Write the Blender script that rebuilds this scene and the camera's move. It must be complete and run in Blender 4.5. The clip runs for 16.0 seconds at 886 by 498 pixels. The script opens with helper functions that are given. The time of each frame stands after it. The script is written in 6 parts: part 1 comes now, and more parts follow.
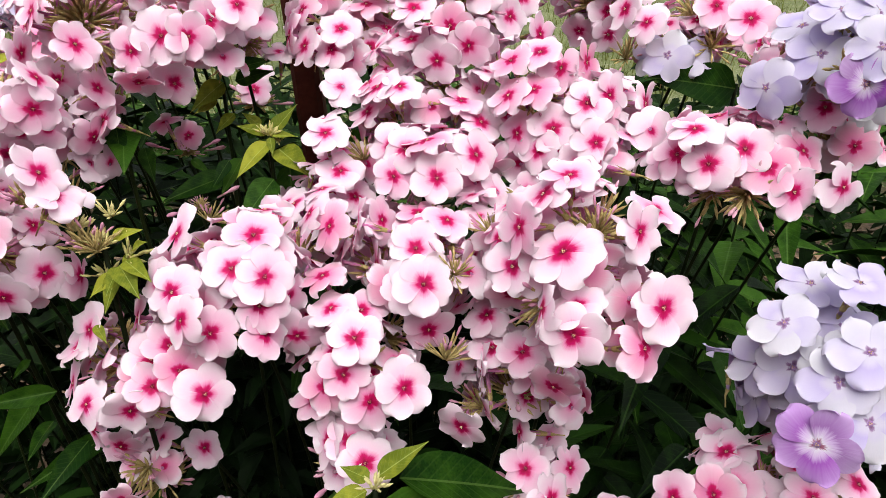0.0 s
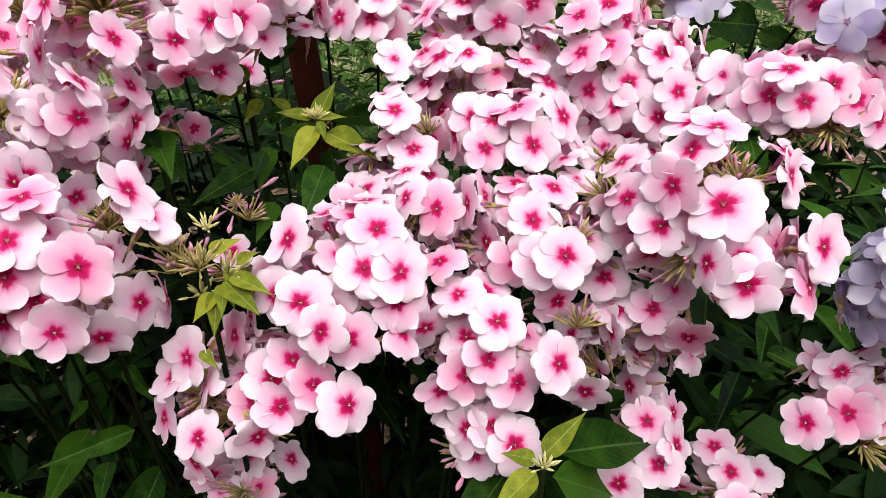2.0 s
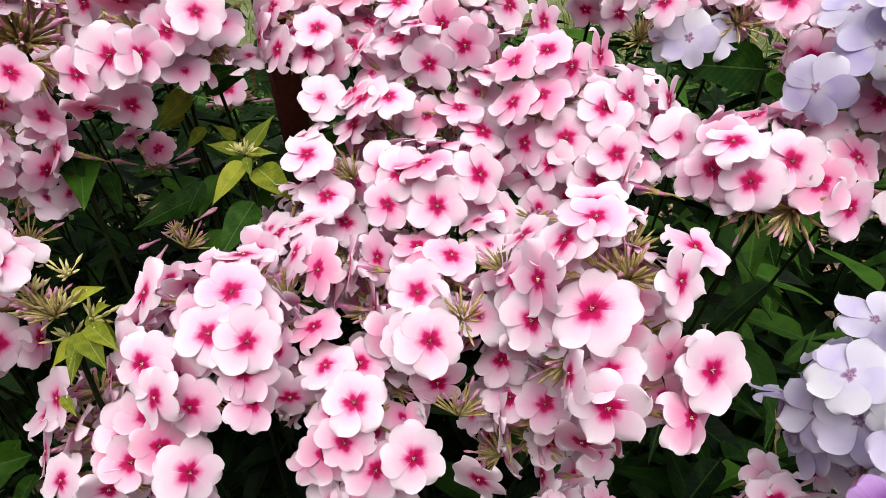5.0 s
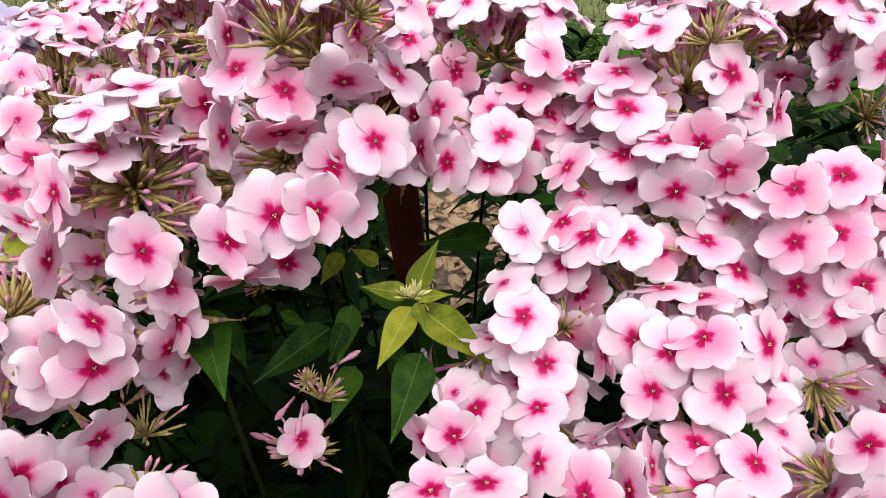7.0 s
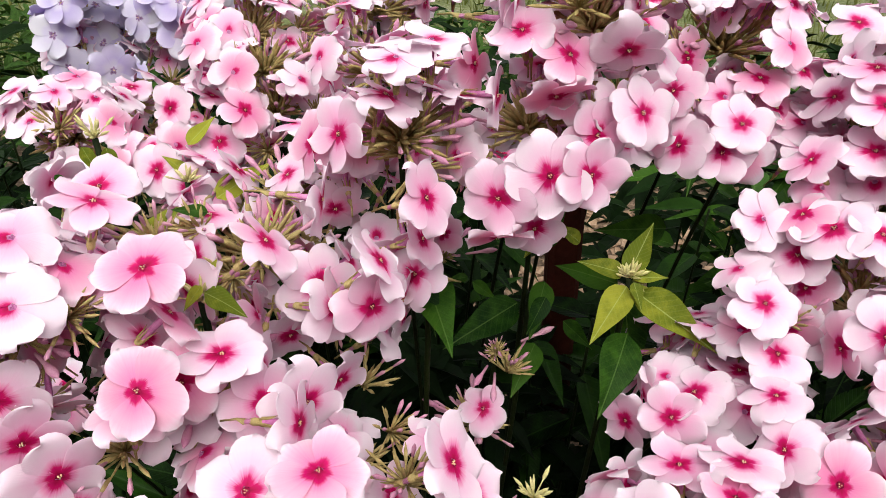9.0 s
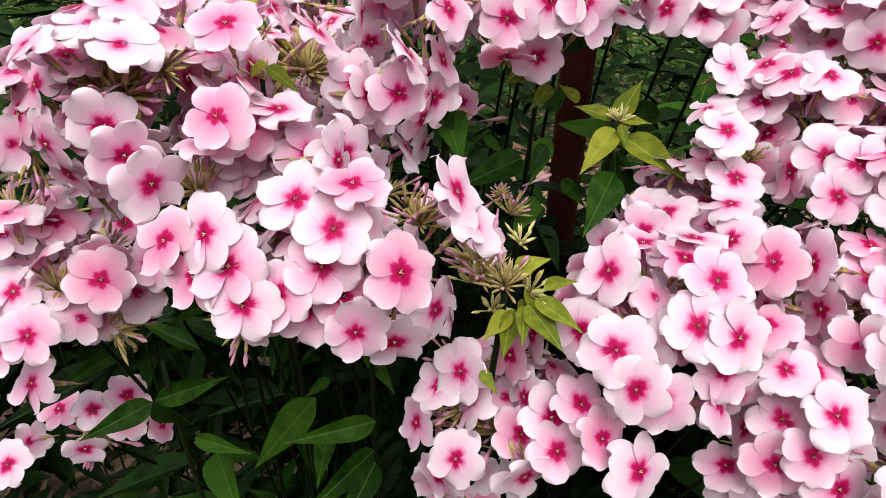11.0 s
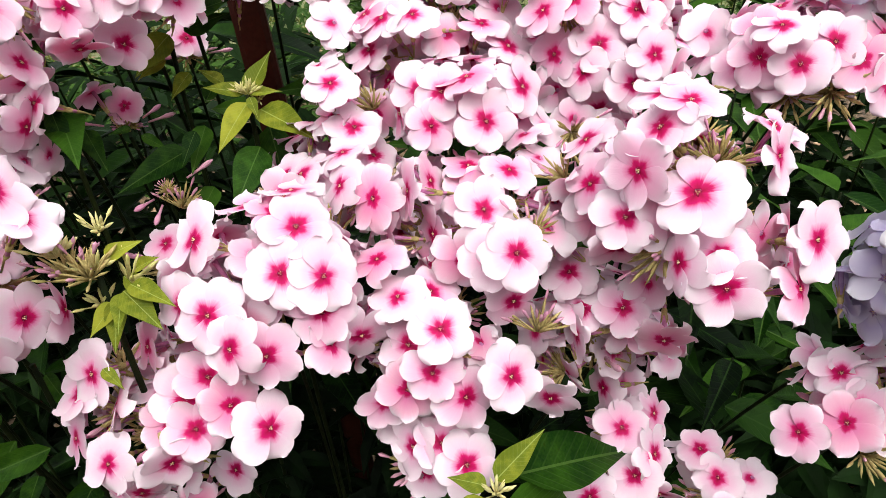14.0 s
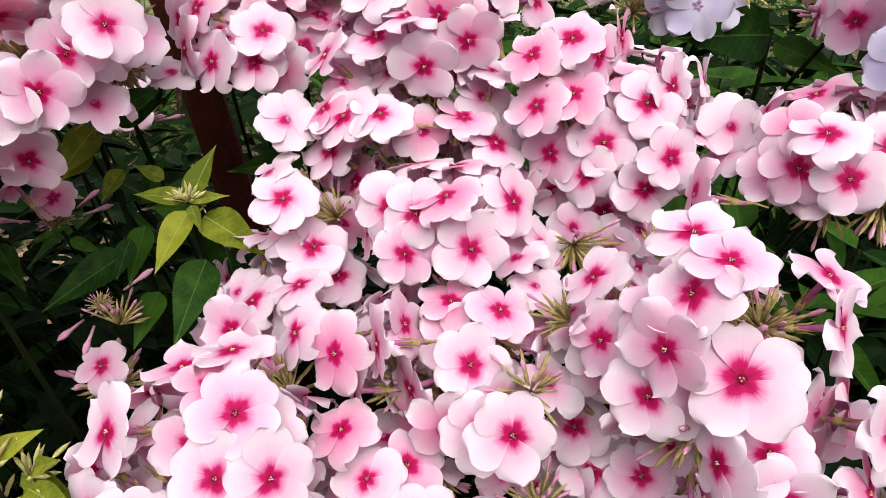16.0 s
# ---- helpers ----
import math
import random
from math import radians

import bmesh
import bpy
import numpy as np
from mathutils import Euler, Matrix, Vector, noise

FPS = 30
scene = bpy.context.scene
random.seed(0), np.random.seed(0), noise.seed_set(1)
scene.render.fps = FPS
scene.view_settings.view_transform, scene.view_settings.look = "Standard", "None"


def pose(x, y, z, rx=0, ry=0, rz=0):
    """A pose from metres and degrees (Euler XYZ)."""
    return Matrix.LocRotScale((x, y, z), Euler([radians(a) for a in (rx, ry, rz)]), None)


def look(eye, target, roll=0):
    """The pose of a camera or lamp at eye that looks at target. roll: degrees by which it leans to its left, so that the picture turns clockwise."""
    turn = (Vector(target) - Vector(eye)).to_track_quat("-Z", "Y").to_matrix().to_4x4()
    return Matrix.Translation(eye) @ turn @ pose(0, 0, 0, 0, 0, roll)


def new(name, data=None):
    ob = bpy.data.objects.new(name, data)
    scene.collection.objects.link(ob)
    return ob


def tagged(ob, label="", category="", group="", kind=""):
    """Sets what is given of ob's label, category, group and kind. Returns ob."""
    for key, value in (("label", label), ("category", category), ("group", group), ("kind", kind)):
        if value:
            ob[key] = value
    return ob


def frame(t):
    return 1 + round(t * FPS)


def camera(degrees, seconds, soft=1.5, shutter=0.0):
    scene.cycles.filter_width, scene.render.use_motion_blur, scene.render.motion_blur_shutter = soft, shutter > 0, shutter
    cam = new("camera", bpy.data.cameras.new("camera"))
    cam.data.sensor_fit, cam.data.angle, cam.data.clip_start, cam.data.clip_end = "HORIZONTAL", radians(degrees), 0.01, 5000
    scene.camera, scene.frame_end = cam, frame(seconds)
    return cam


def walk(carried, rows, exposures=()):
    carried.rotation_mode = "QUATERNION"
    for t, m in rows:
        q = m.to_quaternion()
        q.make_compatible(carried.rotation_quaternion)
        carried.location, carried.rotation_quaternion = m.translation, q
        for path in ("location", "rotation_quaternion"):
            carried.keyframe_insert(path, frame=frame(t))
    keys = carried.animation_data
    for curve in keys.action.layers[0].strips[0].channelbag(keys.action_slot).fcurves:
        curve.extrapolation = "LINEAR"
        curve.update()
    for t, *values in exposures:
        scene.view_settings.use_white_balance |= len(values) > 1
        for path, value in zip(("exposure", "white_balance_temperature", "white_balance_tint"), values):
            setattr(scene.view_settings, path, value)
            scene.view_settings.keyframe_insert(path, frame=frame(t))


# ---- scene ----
cam = camera(65.0, 16.0, soft=0.35)
EXPOSURE = 0.62
POST_WIDTH, POST_TOP, POST_FOOT = 0.024, (-0.120, 0.572, 1.16), (-0.035, 0.60, 0.0)
# seconds, place in metres, turn in degrees
PATH = [
    (0.0, -0.0004, -0.0004, 1.1521, 61.86, -1.92, 0.05),
    (0.5, -0.0666, 0.0263, 1.1557, 60.78, -1.22, -5.14),
    (1.0, -0.0936, 0.0296, 1.1555, 59.15, -1.22, -8.09),
    (1.5, -0.1095, 0.0254, 1.1495, 59.01, -0.69, -10.35),
    (2.0, -0.1171, 0.0284, 1.1514, 58.60, -0.15, -12.22),
    (2.5, -0.1037, 0.0332, 1.1517, 57.79, 0.33, -10.85),
    (3.0, -0.0689, 0.0295, 1.1581, 58.03, -0.88, -7.18),
    (3.5, -0.0383, 0.0248, 1.1598, 59.29, -1.14, -5.91),
    (3.7, -0.0248, 0.0271, 1.1618, 57.87, -0.97, -6.04),
    (5.8, -0.0014, 0.1055, 1.1753, 57.69, 1.21, 0.37),
    (6.0, -0.0295, 0.1215, 1.1831, 57.18, 1.35, -1.77),
    (6.5, -0.0799, 0.1559, 1.1958, 56.75, 1.05, -4.99),
    (7.0, -0.1156, 0.1841, 1.1982, 55.05, 1.29, -6.22),
    (7.5, -0.1475, 0.1995, 1.2043, 55.52, 0.32, -5.82),
    (8.0, -0.1722, 0.2031, 1.2042, 55.64, -0.48, -4.42),
    (8.5, -0.1904, 0.1919, 1.1987, 55.61, -1.20, -2.65),
    (8.7, -0.1997, 0.1861, 1.1935, 55.62, -1.30, -1.88),
    (10.8, -0.2002, 0.1047, 1.1563, 54.53, -3.51, 3.19),
    (11.0, -0.1947, 0.0874, 1.1514, 54.76, -3.63, 2.31),
    (11.5, -0.1865, 0.0504, 1.1383, 55.12, -1.91, -0.42),
    (12.0, -0.1760, 0.0281, 1.1307, 55.74, -0.87, -3.68),
    (12.5, -0.1433, 0.0166, 1.1274, 56.08, -0.39, -6.71),
    (13.0, -0.1130, 0.0323, 1.1327, 55.69, 0.41, -9.81),
    (13.5, -0.0921, 0.0506, 1.1388, 55.46, 0.80, -11.26),
    (14.0, -0.0770, 0.0665, 1.1406, 55.37, 1.22, -12.18),
    (14.5, -0.0669, 0.0820, 1.1450, 54.92, 1.42, -12.79),
    (15.0, -0.0583, 0.1065, 1.1521, 54.96, 0.94, -13.11),
    (15.5, -0.0586, 0.1285, 1.1559, 56.15, 0.87, -12.89),
    (16.0, -0.0554, 0.1428, 1.1588, 54.91, 1.64, -13.64),
]
walk(cam, [(t, pose(x, y, z, rx, ry, rz)) for t, x, y, z, rx, ry, rz in PATH],
     [(0.0, EXPOSURE + 0.1, 6500, 10), (3.5, EXPOSURE + 0.06, 6500, 10), (6.0, EXPOSURE - 0.04, 6500, 10), (11.0, EXPOSURE - 0.01, 6500, 9), (12.0, EXPOSURE + 0.28, 6500, 6), (12.5, EXPOSURE + 0.37, 6500, 5), (13.5, EXPOSURE + 0.32, 6500, 6), (14.5, EXPOSURE + 0.16, 6500, 8), (15.5, EXPOSURE, 6500, 10), (16.0, EXPOSURE - 0.06, 6500, 10)])

# ---- world, sun, exposure ----
world = bpy.data.worlds.new("sky")
scene.world = world
world.use_nodes = True
wn, wl = world.node_tree.nodes, world.node_tree.links
wn.clear()
sky = wn.new("ShaderNodeTexSky")
sky.sky_type, sky.sun_disc = "NISHITA", False
sky.sun_elevation, sky.sun_rotation = radians(62), radians(178)
sky.air_density, sky.dust_density, sky.ozone_density = 1.0, 4.0, 1.0
wash = wn.new("ShaderNodeHueSaturation")
wash.inputs["Saturation"].default_value = 0.15
bg = wn.new("ShaderNodeBackground")
bg.inputs["Strength"].default_value = 0.185
wo = wn.new("ShaderNodeOutputWorld")
wl.new(sky.outputs[0], wash.inputs["Color"])
wl.new(wash.outputs[0], bg.inputs[0])
wl.new(bg.outputs[0], wo.inputs[0])
sun = new("sun", bpy.data.lights.new("sun", "SUN"))
sun.data.energy, sun.data.angle, sun.data.color = 1.4, radians(60), (1.0, 0.97, 0.92)
sun.matrix_world = look((-0.15, -1.2, 4.0), (0, 0.4, 1.0))


# ---- materials ----
def material(name):
    m = bpy.data.materials.new(name)
    m.use_nodes = True
    n, l = m.node_tree.nodes, m.node_tree.links
    return m, n, l, n["Principled BSDF"]


def ramp(n, l, source, stops):
    r = n.new("ShaderNodeValToRGB")
    e = r.color_ramp.elements
    while len(e) < len(stops):
        e.new(0.5)
    for i, (at, c) in enumerate(stops):
        e[i].position, e[i].color = at, (*c, 1)
    l.new(source, r.inputs[0])
    return r.outputs[0]


def math_node(n, l, op, a, b=None):
    m = n.new("ShaderNodeMath")
    m.operation = op
    for k, v in enumerate((a, b)):
        if v is None:
            continue
        if isinstance(v, (int, float)):
            m.inputs[k].default_value = v
        else:
            l.new(v, m.inputs[k])
    return m.outputs[0]


def noise_tex(n, l, vector, scale, detail=3.0):
    t = n.new("ShaderNodeTexNoise")
    t.inputs["Scale"].default_value, t.inputs["Detail"].default_value = scale, detail
    if vector is not None:
        l.new(vector, t.inputs["Vector"])
    return t.outputs["Fac"]


def bump(n, l, p, height, strength, distance):
    b = n.new("ShaderNodeBump")
    b.inputs["Strength"].default_value, b.inputs["Distance"].default_value = strength, distance
    l.new(height, b.inputs["Height"])
    l.new(b.outputs[0], p.inputs["Normal"])


def translucent(m, n, l, p, colour, share):
    """Lets part of the light through a thin leaf or petal."""
    t = n.new("ShaderNodeBsdfTranslucent")
    mix = n.new("ShaderNodeMixShader")
    mix.inputs[0].default_value = share
    l.new(colour, t.inputs[0])
    l.new(p.outputs[0], mix.inputs[1])
    l.new(t.outputs[0], mix.inputs[2])
    l.new(mix.outputs[0], n["Material Output"].inputs[0])


def petal_material(name, stops, shift=0.10, jitter=0.12, share=0.46, vary=0.5):
    """Colour runs outward from the eye; streaks feather its edge and each petal differs a little."""
    m, n, l, p = material(name)
    tc = n.new("ShaderNodeTexCoord")
    info = n.new("ShaderNodeObjectInfo")
    sep = n.new("ShaderNodeSeparateXYZ")
    l.new(tc.outputs["Object"], sep.inputs[0])
    flat = n.new("ShaderNodeCombineXYZ")
    l.new(sep.outputs[0], flat.inputs[0])
    l.new(sep.outputs[1], flat.inputs[1])
    length = n.new("ShaderNodeVectorMath")
    length.operation = "LENGTH"
    l.new(flat.outputs[0], length.inputs[0])
    angle = math_node(n, l, "ARCTAN2", sep.outputs[1], sep.outputs[0])
    spin = n.new("ShaderNodeCombineXYZ")
    l.new(math_node(n, l, "MULTIPLY", angle, 9.0), spin.inputs[0])
    l.new(math_node(n, l, "MULTIPLY", length.outputs["Value"], 60.0), spin.inputs[1])
    l.new(math_node(n, l, "MULTIPLY", info.outputs["Random"], 50.0), spin.inputs[2])
    streak = noise_tex(n, l, spin.outputs[0], 1.6, 3.0)
    r = math_node(n, l, "DIVIDE", length.outputs["Value"], 0.0160)
    r = math_node(n, l, "ADD", r, math_node(n, l, "MULTIPLY", math_node(n, l, "SUBTRACT", streak, 0.5), jitter))
    r = math_node(n, l, "ADD", r, math_node(n, l, "MULTIPLY", math_node(n, l, "SUBTRACT", info.outputs["Random"], 0.5), shift))
    star = math_node(n, l, "MULTIPLY", math_node(n, l, "ABSOLUTE", angle), 0.13)
    r = math_node(n, l, "ADD", r, math_node(n, l, "SUBTRACT", star, 0.03))
    c = ramp(n, l, r, stops)
    hs = n.new("ShaderNodeHueSaturation")
    l.new(c, hs.inputs["Color"])
    outer = math_node(n, l, "MULTIPLY", math_node(n, l, "SUBTRACT", r, 0.30), 6.0)
    l.new(math_node(n, l, "MINIMUM", math_node(n, l, "MAXIMUM", outer, 0.0), 1.0), hs.inputs["Fac"])
    l.new(math_node(n, l, "ADD", math_node(n, l, "MULTIPLY", info.outputs["Random"], vary), 1.0 - vary / 2), hs.inputs["Saturation"])
    l.new(hs.outputs[0], p.inputs["Base Color"])
    p.inputs["Roughness"].default_value = 0.55
    p.inputs["Specular IOR Level"].default_value = 0.15
    vein = noise_tex(n, l, spin.outputs[0], 4.0, 2.0)
    bump(n, l, p, vein, 0.2, 0.0006)
    deeper = n.new("ShaderNodeGamma")
    deeper.inputs[1].default_value = 1.9
    l.new(hs.outputs[0], deeper.inputs[0])
    translucent(m, n, l, p, deeper.outputs[0], share)
    return m


EYE_PINK, DEEP, BLUSH, PALE = (0.50, 0.004, 0.08), (0.68, 0.008, 0.165), (0.86, 0.30, 0.55), (0.91, 0.82, 0.87)


def pink_petal(name, inner, rim):
    """Crimson eye, a pink flush round it and a pale outer third."""
    return petal_material(name, [(0.0, (0.30, 0.005, 0.05)), (0.09, EYE_PINK), (0.23, DEEP), (0.31, BLUSH), (0.45, inner), (0.74, rim), (0.97, PALE)], vary=0.25, jitter=0.12)


PINK = pink_petal("pink_petal", (0.89, 0.535, 0.72), (0.90, 0.685, 0.795))
WHITE = pink_petal("white_pink_petal", (0.90, 0.65, 0.785), (0.91, 0.785, 0.85))
ROSE = pink_petal("rose_pink_petal", (0.87, 0.41, 0.61), (0.89, 0.57, 0.71))
LILAC = petal_material("lilac_petal", [(0.0, (0.25, 0.08, 0.2)), (0.11, (0.45, 0.3, 0.5)), (0.16, (0.76, 0.72, 0.82)), (0.5, (0.70, 0.65, 0.80)), (0.95, (0.78, 0.75, 0.84))], vary=1.5, share=0.5)
PURPLE = petal_material("purple_petal", [(0.0, (0.4, 0.15, 0.2)), (0.1, (0.5, 0.2, 0.35)), (0.16, (0.88, 0.84, 0.92)), (0.34, (0.75, 0.56, 0.82)), (0.5, (0.50, 0.22, 0.62)), (0.98, (0.66, 0.44, 0.76))], jitter=0.35)


def plain(name, colour, other, scale, rough=0.6, share=0.0, relief=0.3, metal=0.0):
    m, n, l, p = material(name)
    tc = n.new("ShaderNodeTexCoord")
    info = n.new("ShaderNodeObjectInfo")
    big = noise_tex(n, l, tc.outputs["Object"], scale)
    fine = noise_tex(n, l, tc.outputs["Object"], scale * 9, 4)
    f = math_node(n, l, "ADD", math_node(n, l, "MULTIPLY", big, 0.6), math_node(n, l, "MULTIPLY", fine, 0.4))
    f = math_node(n, l, "ADD", f, math_node(n, l, "MULTIPLY", math_node(n, l, "SUBTRACT", info.outputs["Random"], 0.5), 0.2))
    c = ramp(n, l, f, [(0.3, colour), (0.7, other)])
    l.new(c, p.inputs["Base Color"])
    p.inputs["Roughness"].default_value, p.inputs["Metallic"].default_value = rough, metal
    p.inputs["Specular IOR Level"].default_value = 0.08
    bump(n, l, p, fine, relief, 0.001)
    if share:
        translucent(m, n, l, p, c, share)
    return m


def leaf_material(name, dark, light, rib, share):
    """Blade with a pale midrib, paired side veins and blotches."""
    m, n, l, p = material(name)
    tc = n.new("ShaderNodeTexCoord")
    info = n.new("ShaderNodeObjectInfo")
    sep = n.new("ShaderNodeSeparateXYZ")
    l.new(tc.outputs["Object"], sep.inputs[0])
    side = math_node(n, l, "ABSOLUTE", sep.outputs[1])
    along = math_node(n, l, "SUBTRACT", sep.outputs[0], math_node(n, l, "MULTIPLY", side, 1.1))
    wave = math_node(n, l, "SINE", math_node(n, l, "MULTIPLY", along, 75.0))
    veins = math_node(n, l, "POWER", math_node(n, l, "MAXIMUM", wave, 0.0), 8.0)
    mid = math_node(n, l, "LESS_THAN", side, 0.007)
    big = noise_tex(n, l, tc.outputs["Object"], 5.0)
    fine = noise_tex(n, l, tc.outputs["Object"], 60.0, 4)
    f = math_node(n, l, "ADD", math_node(n, l, "MULTIPLY", big, 0.7), math_node(n, l, "MULTIPLY", fine, 0.3))
    f = math_node(n, l, "ADD", f, math_node(n, l, "MULTIPLY", math_node(n, l, "SUBTRACT", info.outputs["Random"], 0.5), 0.5))
    c = ramp(n, l, f, [(0.3, dark), (0.72, light)])
    mix = n.new("ShaderNodeMix")
    mix.data_type = "RGBA"
    l.new(math_node(n, l, "ADD", math_node(n, l, "MULTIPLY", mid, 0.55), math_node(n, l, "MULTIPLY", veins, 0.12)), mix.inputs[0])
    l.new(c, mix.inputs[6])
    mix.inputs[7].default_value = (*rib, 1)
    l.new(mix.outputs[2], p.inputs["Base Color"])
    p.inputs["Roughness"].default_value = 0.5
    p.inputs["Specular IOR Level"].default_value = 0.06
    h = math_node(n, l, "SUBTRACT", math_node(n, l, "MULTIPLY", fine, 0.4), veins)
    bump(n, l, p, h, 0.16, 0.002)
    translucent(m, n, l, p, mix.outputs[2], share)
    return m


# one leaf green twice: darkened for the shade under the heads, lighter where lit
SHADED_LEAF = leaf_material("shaded_leaf", (0.001, 0.005, 0.0007), (0.012, 0.038, 0.003), (0.024, 0.055, 0.010), 0.12)
LIT_LEAF = leaf_material("lit_leaf", (0.005, 0.022, 0.002), (0.032, 0.086, 0.007), (0.07, 0.13, 0.025), 0.18)
FRESH = leaf_material("fresh_leaf", (0.11, 0.145, 0.012), (0.30, 0.315, 0.03), (0.36, 0.42, 0.12), 0.3)
TUBE = plain("flower_tube", (0.44, 0.11, 0.29), (0.68, 0.30, 0.50), 300, 0.5, 0.2)
LILAC_TUBE = plain("lilac_tube", (0.28, 0.12, 0.35), (0.5, 0.35, 0.6), 300, 0.5, 0.2)
CALYX = plain("calyx", (0.27, 0.205, 0.07), (0.60, 0.48, 0.21), 250, 0.6, 0.15)
GREEN_BUD = plain("green_bud", (0.50, 0.48, 0.15), (0.82, 0.74, 0.40), 250, 0.55, 0.2)
# stem green darkened to stand in for the shade under the heads
SHADED_STEM = plain("stem", (0.004, 0.008, 0.002), (0.014, 0.021, 0.005), 120, 0.55)
THROAT = plain("flower_throat", (0.16, 0.003, 0.03), (0.30, 0.006, 0.05), 500, 0.6)
POLLEN = plain("pollen", (0.62, 0.36, 0.20), (0.78, 0.62, 0.42), 500, 0.7)
POST = plain("painted_post", (0.026, 0.006, 0.004), (0.062, 0.015, 0.009), 30, 0.6, 0, 0.4)
CHIP = plain("wood_chip", (0.16, 0.09, 0.05), (0.40, 0.29, 0.19), 40, 0.85, 0, 0.6)
GRASS = plain("grass_blade", (0.05, 0.075, 0.012), (0.15, 0.155, 0.04), 8, 0.6, 0.25)


BUD_PINK = plain("bud_pink", (0.52, 0.20, 0.34), (0.72, 0.42, 0.50), 200, 0.5, 0.15)


def ground_material():
    m, n, l, p = material("ground")
    tc = n.new("ShaderNodeTexCoord")
    sep = n.new("ShaderNodeSeparateXYZ")
    l.new(tc.outputs["Object"], sep.inputs[0])
    fine = noise_tex(n, l, tc.outputs["Object"], 45.0, 6)
    mid = noise_tex(n, l, tc.outputs["Object"], 3.5, 4)
    mulch = ramp(n, l, fine, [(0.3, (0.030, 0.019, 0.011)), (0.55, (0.11, 0.07, 0.04)), (0.75, (0.26, 0.19, 0.13))])
    turf = ramp(n, l, math_node(n, l, "ADD", math_node(n, l, "MULTIPLY", fine, 0.5), math_node(n, l, "MULTIPLY", mid, 0.5)),
                [(0.35, (0.035, 0.05, 0.012)), (0.52, (0.10, 0.115, 0.03)), (0.66, (0.20, 0.20, 0.13))])
    mix = n.new("ShaderNodeMix")
    mix.data_type = "RGBA"
    edge = math_node(n, l, "ADD", math_node(n, l, "ABSOLUTE", sep.outputs[1]), math_node(n, l, "MULTIPLY", mid, 0.8))
    ease = n.new("ShaderNodeMapRange")
    ease.inputs["From Min"].default_value, ease.inputs["From Max"].default_value = 3.1, 3.5
    l.new(edge, ease.inputs[0])
    l.new(ease.outputs[0], mix.inputs[0])
    l.new(mulch, mix.inputs[6])
    l.new(turf, mix.inputs[7])
    l.new(mix.outputs[2], p.inputs["Base Color"])
    p.inputs["Roughness"].default_value = 0.95
    bump(n, l, p, fine, 0.8, 0.02)
    return m


# ---- meshes that many parts share ----
def mesh_from(name, bm, mats, smooth=True):
    bmesh.ops.recalc_face_normals(bm, faces=bm.faces)
    me = bpy.data.meshes.new(name)
    bm.to_mesh(me)
    bm.free()
    for m in mats if isinstance(mats, (list, tuple)) else [mats]:
        me.materials.append(m)
    if smooth:
        me.polygons.foreach_set("use_smooth", [True] * len(me.polygons))
    return me


def slab(bm, grid, thick):
    """A thin closed sheet from rows of points."""
    nu, nv = len(grid), len(grid[0])
    top = [[bm.verts.new(c) for c in row] for row in grid]
    low = [[bm.verts.new((c[0], c[1], c[2] - thick)) for c in row] for row in grid]
    for i in range(nu - 1):
        for j in range(nv - 1):
            bm.faces.new((top[i][j], top[i + 1][j], top[i + 1][j + 1], top[i][j + 1]))
            bm.faces.new((low[i][j], low[i][j + 1], low[i + 1][j + 1], low[i + 1][j]))
    rim = [(i, 0) for i in range(nu)] + [(nu - 1, j) for j in range(1, nv)] + [(i, nv - 1) for i in range(nu - 2, -1, -1)] + [(0, j) for j in range(nv - 2, 0, -1)]
    for (a, b), (c, d) in zip(rim, rim[1:] + rim[:1]):
        bm.faces.new((top[a][b], low[a][b], low[c][d], top[c][d]))
        for line in (bm.edges.get((top[a][b], top[c][d])), bm.edges.get((low[a][b], low[c][d]))):
            line.smooth = False


def lathe(bm, rings, sides=8, index=0):
    """A closed tube of rings (centre, radius) along a path, with its faces given a material slot."""
    loops = []
    for k, (c, r) in enumerate(rings):
        c = Vector(c)
        a = Vector(rings[max(k - 1, 0)][0])
        b = Vector(rings[min(k + 1, len(rings) - 1)][0])
        q = (b - a).to_track_quat("Z", "Y")
        loops.append([bm.verts.new(c + q @ Vector((r * math.cos(t), r * math.sin(t), 0))) for t in (2 * math.pi * s / sides for s in range(sides))])
    made = [bm.faces.new(loops[0][::-1]), bm.faces.new(loops[-1])]
    for p, q in zip(loops, loops[1:]):
        for s in range(sides):
            made.append(bm.faces.new((p[s], p[(s + 1) % sides], q[(s + 1) % sides], q[s])))
    for f in made:
        f.material_index = index


